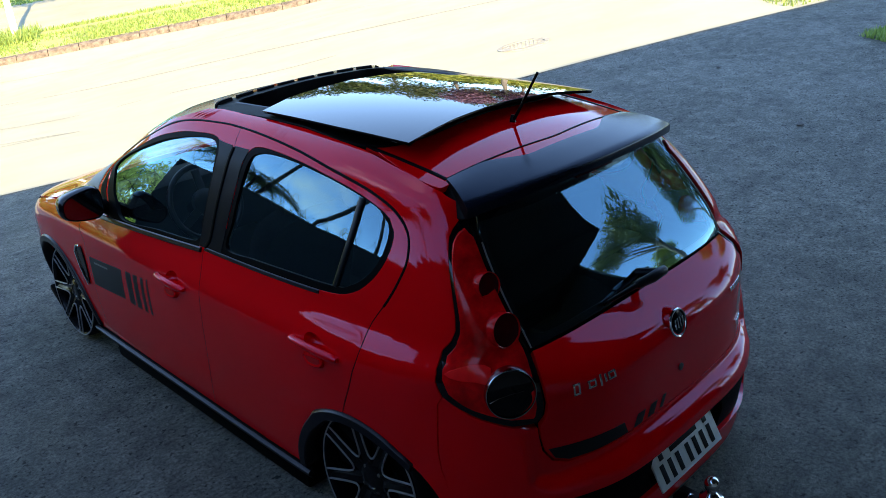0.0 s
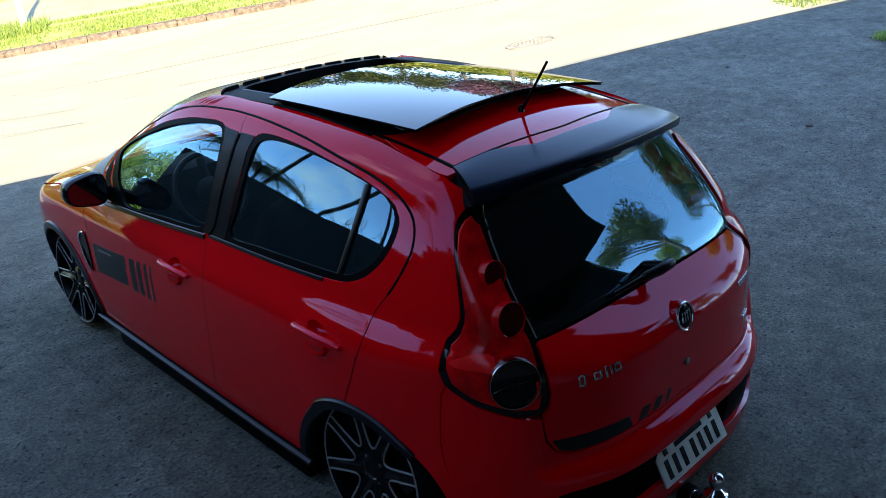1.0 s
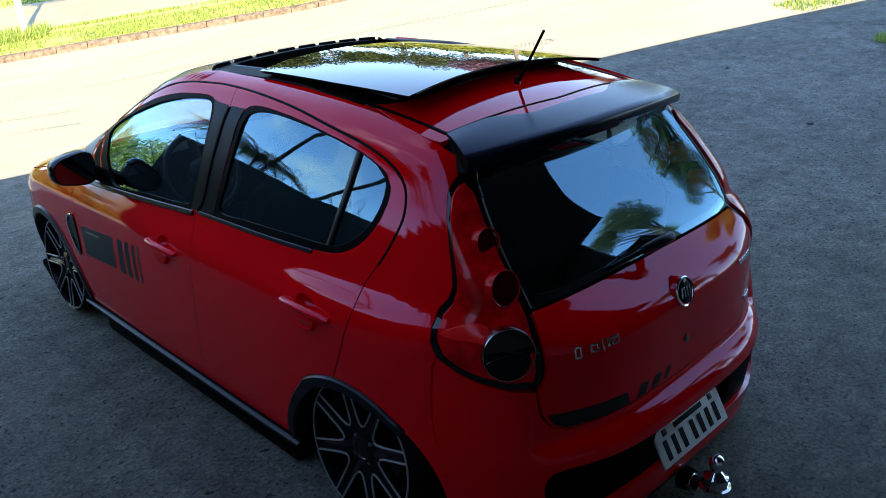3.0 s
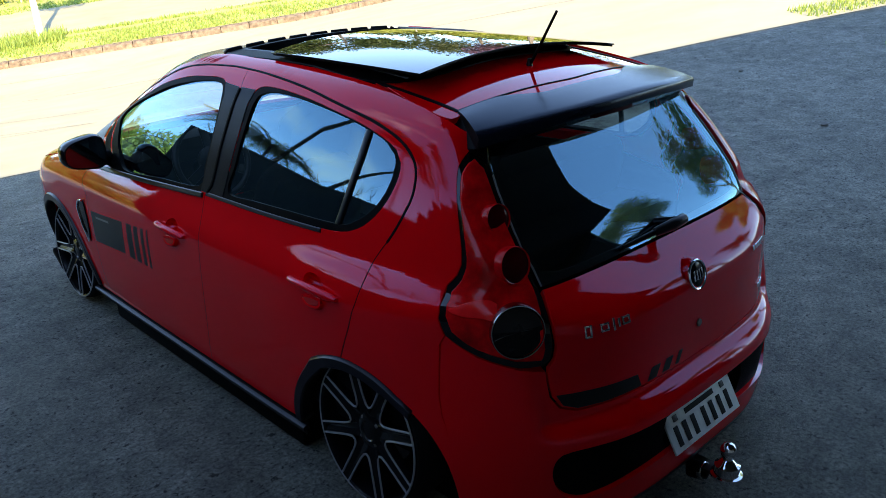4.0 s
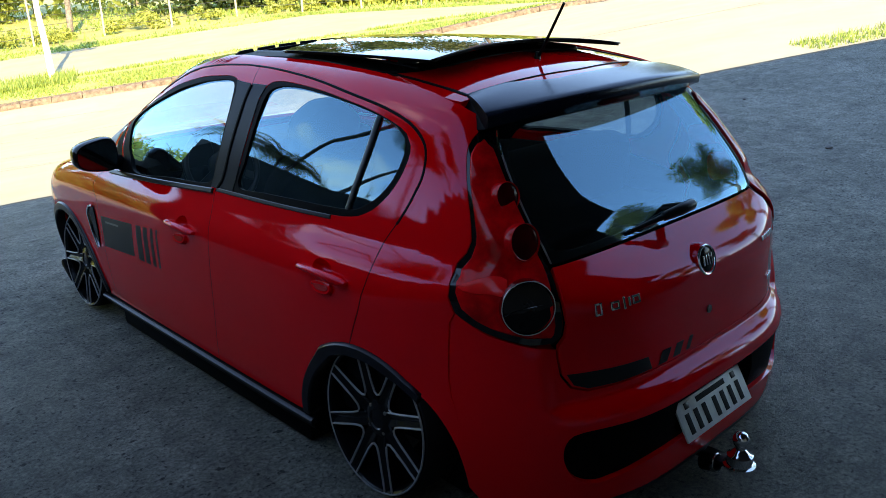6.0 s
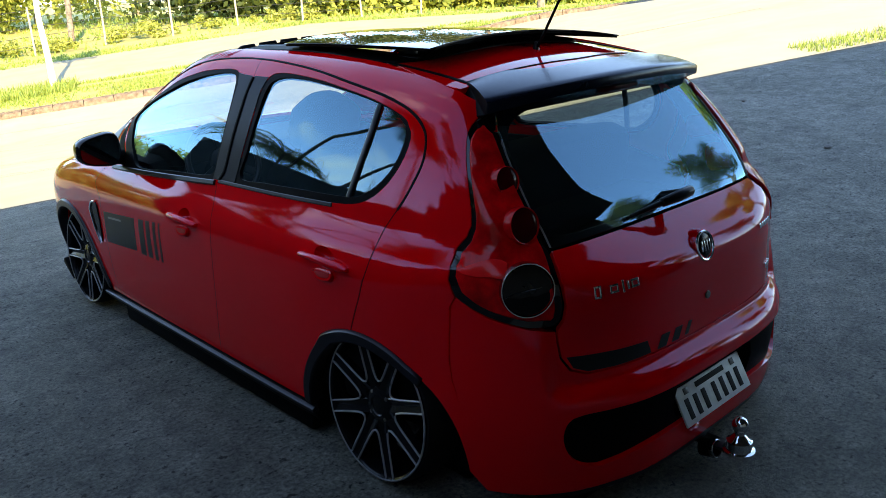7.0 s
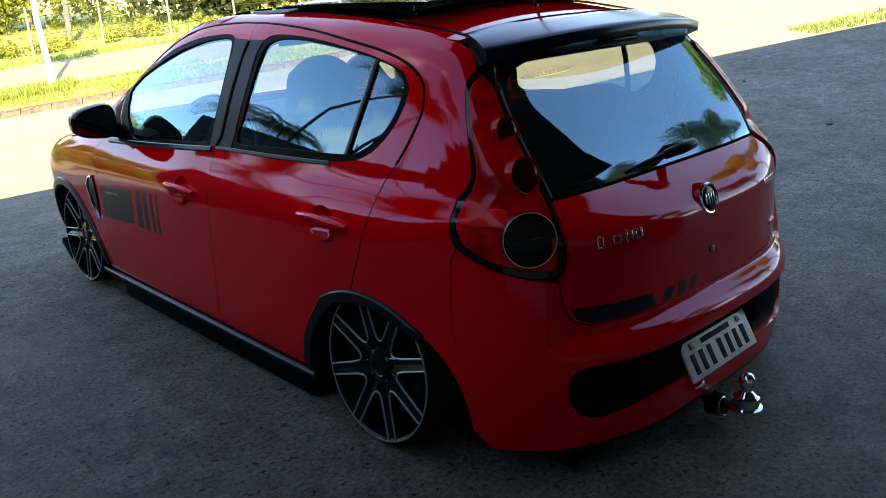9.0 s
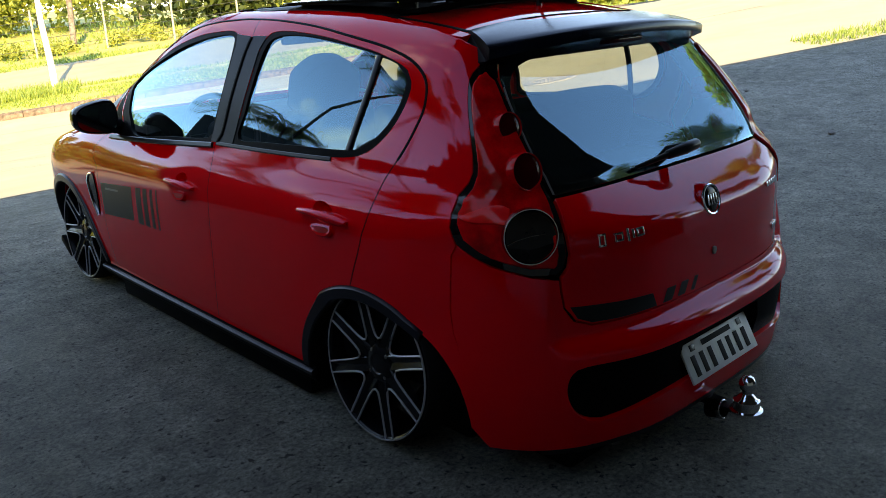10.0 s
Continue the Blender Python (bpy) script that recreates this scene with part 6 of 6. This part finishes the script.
def door_mirror(sgn):
    """Black wing mirror on a short arm."""
    bm = bmesh.new()
    rows = []
    for k in range(9):
        t = k / 8
        y = 1.755 + 0.15 * t
        f = math.sqrt(max(0.0, 1 - (max(0, t - 0.12) / 0.88) ** 2.4)) * (0.94 + 0.06 * min(1, t / 0.12))
        f = max(f, 0.12)
        ring = []
        for j in range(24):
            a = 2 * math.pi * j / 24
            c, s = math.cos(a), math.sin(a)
            cx = 0.094 * abs(c) ** 0.62 * (1 if c > 0 else -1)
            cz = 0.070 * abs(s) ** 0.66 * (1 if s > 0 else -1) * (1.0 - 0.24 * cx / 0.1)
            ring.append(bm.verts.new((sgn * (0.912 + cx * f), y, 0.896 + cz * f)))
        rows.append(ring)
    for a, b in zip(rows[:-1], rows[1:]):
        for j in range(24):
            bm.faces.new((a[j], a[(j + 1) % 24], b[(j + 1) % 24], b[j]))
    bm.faces.new(rows[0])
    bm.faces.new(rows[-1])
    m = part("door_mirror", bm, BLACK_GLOSS, car, "gloss black wing mirror")
    bm = bmesh.new()
    tube(bm, [(sgn * 0.775, 1.87, 0.835), (sgn * 0.83, 1.86, 0.842), (sgn * 0.87, 1.84, 0.850)], [0.034, 0.030, 0.034], 12)
    part("mirror_arm", bm, BLACK_PLASTIC, m, "black mirror arm")
    bm = bmesh.new()
    pts = []
    for a in np.linspace(0, 2 * math.pi, 28, endpoint=False):
        c, s = math.cos(a), math.sin(a)
        cx = 0.083 * abs(c) ** 0.62 * (1 if c > 0 else -1)
        pts.append((sgn * (0.912 + cx), 1.7535, 0.896 + 0.058 * abs(s) ** 0.66 * (1 if s > 0 else -1) * (1.0 - 0.24 * cx / 0.1)))
    bm.faces.new([bm.verts.new(p) for p in pts])
    part("mirror_glass", bm, MIRROR_FACE, m, "mirror glass")


door_mirror(-1)
door_mirror(1)


def tow_hitch():
    """Tow ball on a stepped round foot, with its bar and a round trailer socket."""
    bm = bmesh.new()
    profile = [(0.006, 0.195), (0.016, 0.190), (0.0245, 0.177), (0.0262, 0.166), (0.024, 0.153), (0.016, 0.143), (0.0155, 0.135), (0.024, 0.128), (0.030, 0.120), (0.040, 0.114), (0.041, 0.085), (0.050, 0.082), (0.050, 0.074), (0.044, 0.070)]
    lathe(bm, profile, 32, Matrix.Translation((0.0, -0.742, -0.017)))
    h = part("tow_ball", bm, CHROME, car, "polished chrome tow ball on a stepped foot")
    bm = bmesh.new()
    box(bm, (-0.022, -0.765, 0.044), (0.040, -0.45, 0.058), 0.006)
    box(bm, (-0.02, -0.62, 0.058), (0.02, -0.58, 0.115), 0.006)
    part("tow_bar", bm, BLACK_SATIN, h, "black steel tow bar")
    M = Matrix.Translation((-0.012, -0.672, 0.042)) @ Matrix.Rotation(radians(78), 4, "X")
    bm = bmesh.new()
    lathe(bm, [(0.030, -0.05), (0.030, 0.0), (0.020, 0.0), (0.020, -0.05)], 20, M, closed=True)
    socket = part("trailer_socket", bm, BLACK_PLASTIC, h, "black trailer socket with a bright rim")
    bm = bmesh.new()
    lathe(bm, [(0.032, -0.010), (0.032, 0.002), (0.029, 0.004), (0.026, 0.003), (0.026, -0.010)], 24, M, closed=True)
    part("socket_rim", bm, CHROME_DARK, socket, "bright metal rim")
    bm = bmesh.new()
    tube(bm, [(-0.42, -0.30, 0.085), (-0.42, -0.56, 0.080)], 0.030, 20)
    part("exhaust", bm, DULL_STEEL, car, "dull exhaust pipe")


tow_hitch()

# ---- cracks and litter on the drive ----


def drive_cracks():
    """Fine dark cracks in the concrete."""
    ground = bpy.data.objects["ground"]
    for line in ([(4.30, 0.86), (4.16, 0.76), (4.00, 0.56), (3.82, 0.43), (3.58, 0.26)],):
        bm = bmesh.new()
        prev = None
        for x, y in open_curve(line, 0.025):
            w = 0.0035 + 0.006 * abs(noise.noise(Vector((x * 6, y * 6, 2.0))))
            x += 0.018 * noise.noise(Vector((x * 9, y * 9, 7.0)))
            z = float(lie(x, y)) + 0.003
            row = [bm.verts.new((x - w, y, z)), bm.verts.new((x + w, y + w, z))]
            if prev:
                bm.faces.new((prev[0], row[0], row[1], prev[1]))
            prev = row
        part("crack", bm, CRACK, ground, "fine dark crack")


drive_cracks()


def pebbles():
    rng = np.random.default_rng(21)
    # the first spot stands in for a dark flat mark, not a stone
    spots = [(4.68, 0.96, 0.030), (3.55, 1.9, 0.022), (5.6, 0.2, 0.02), (6.0, 2.4, 0.02), (2.6, -0.9, 0.012), (4.1, -0.4, 0.015)]
    root = tagged(new("pebbles"), "few small stones and one dark flat mark on the concrete", "stones", kind="stuff")
    bm = bmesh.new()
    for x, y, r in spots:
        out = bmesh.ops.create_icosphere(bm, subdivisions=2, radius=r)["verts"]
        for v in out:
            v.co = Vector((x + v.co.x * 1.3, y + v.co.y, float(lie(x, y)) + v.co.z * 0.5 + r * 0.3)) + Vector(rng.normal(size=3)) * r * 0.12
    part("pebble", bm, PEBBLE, root)


pebbles()
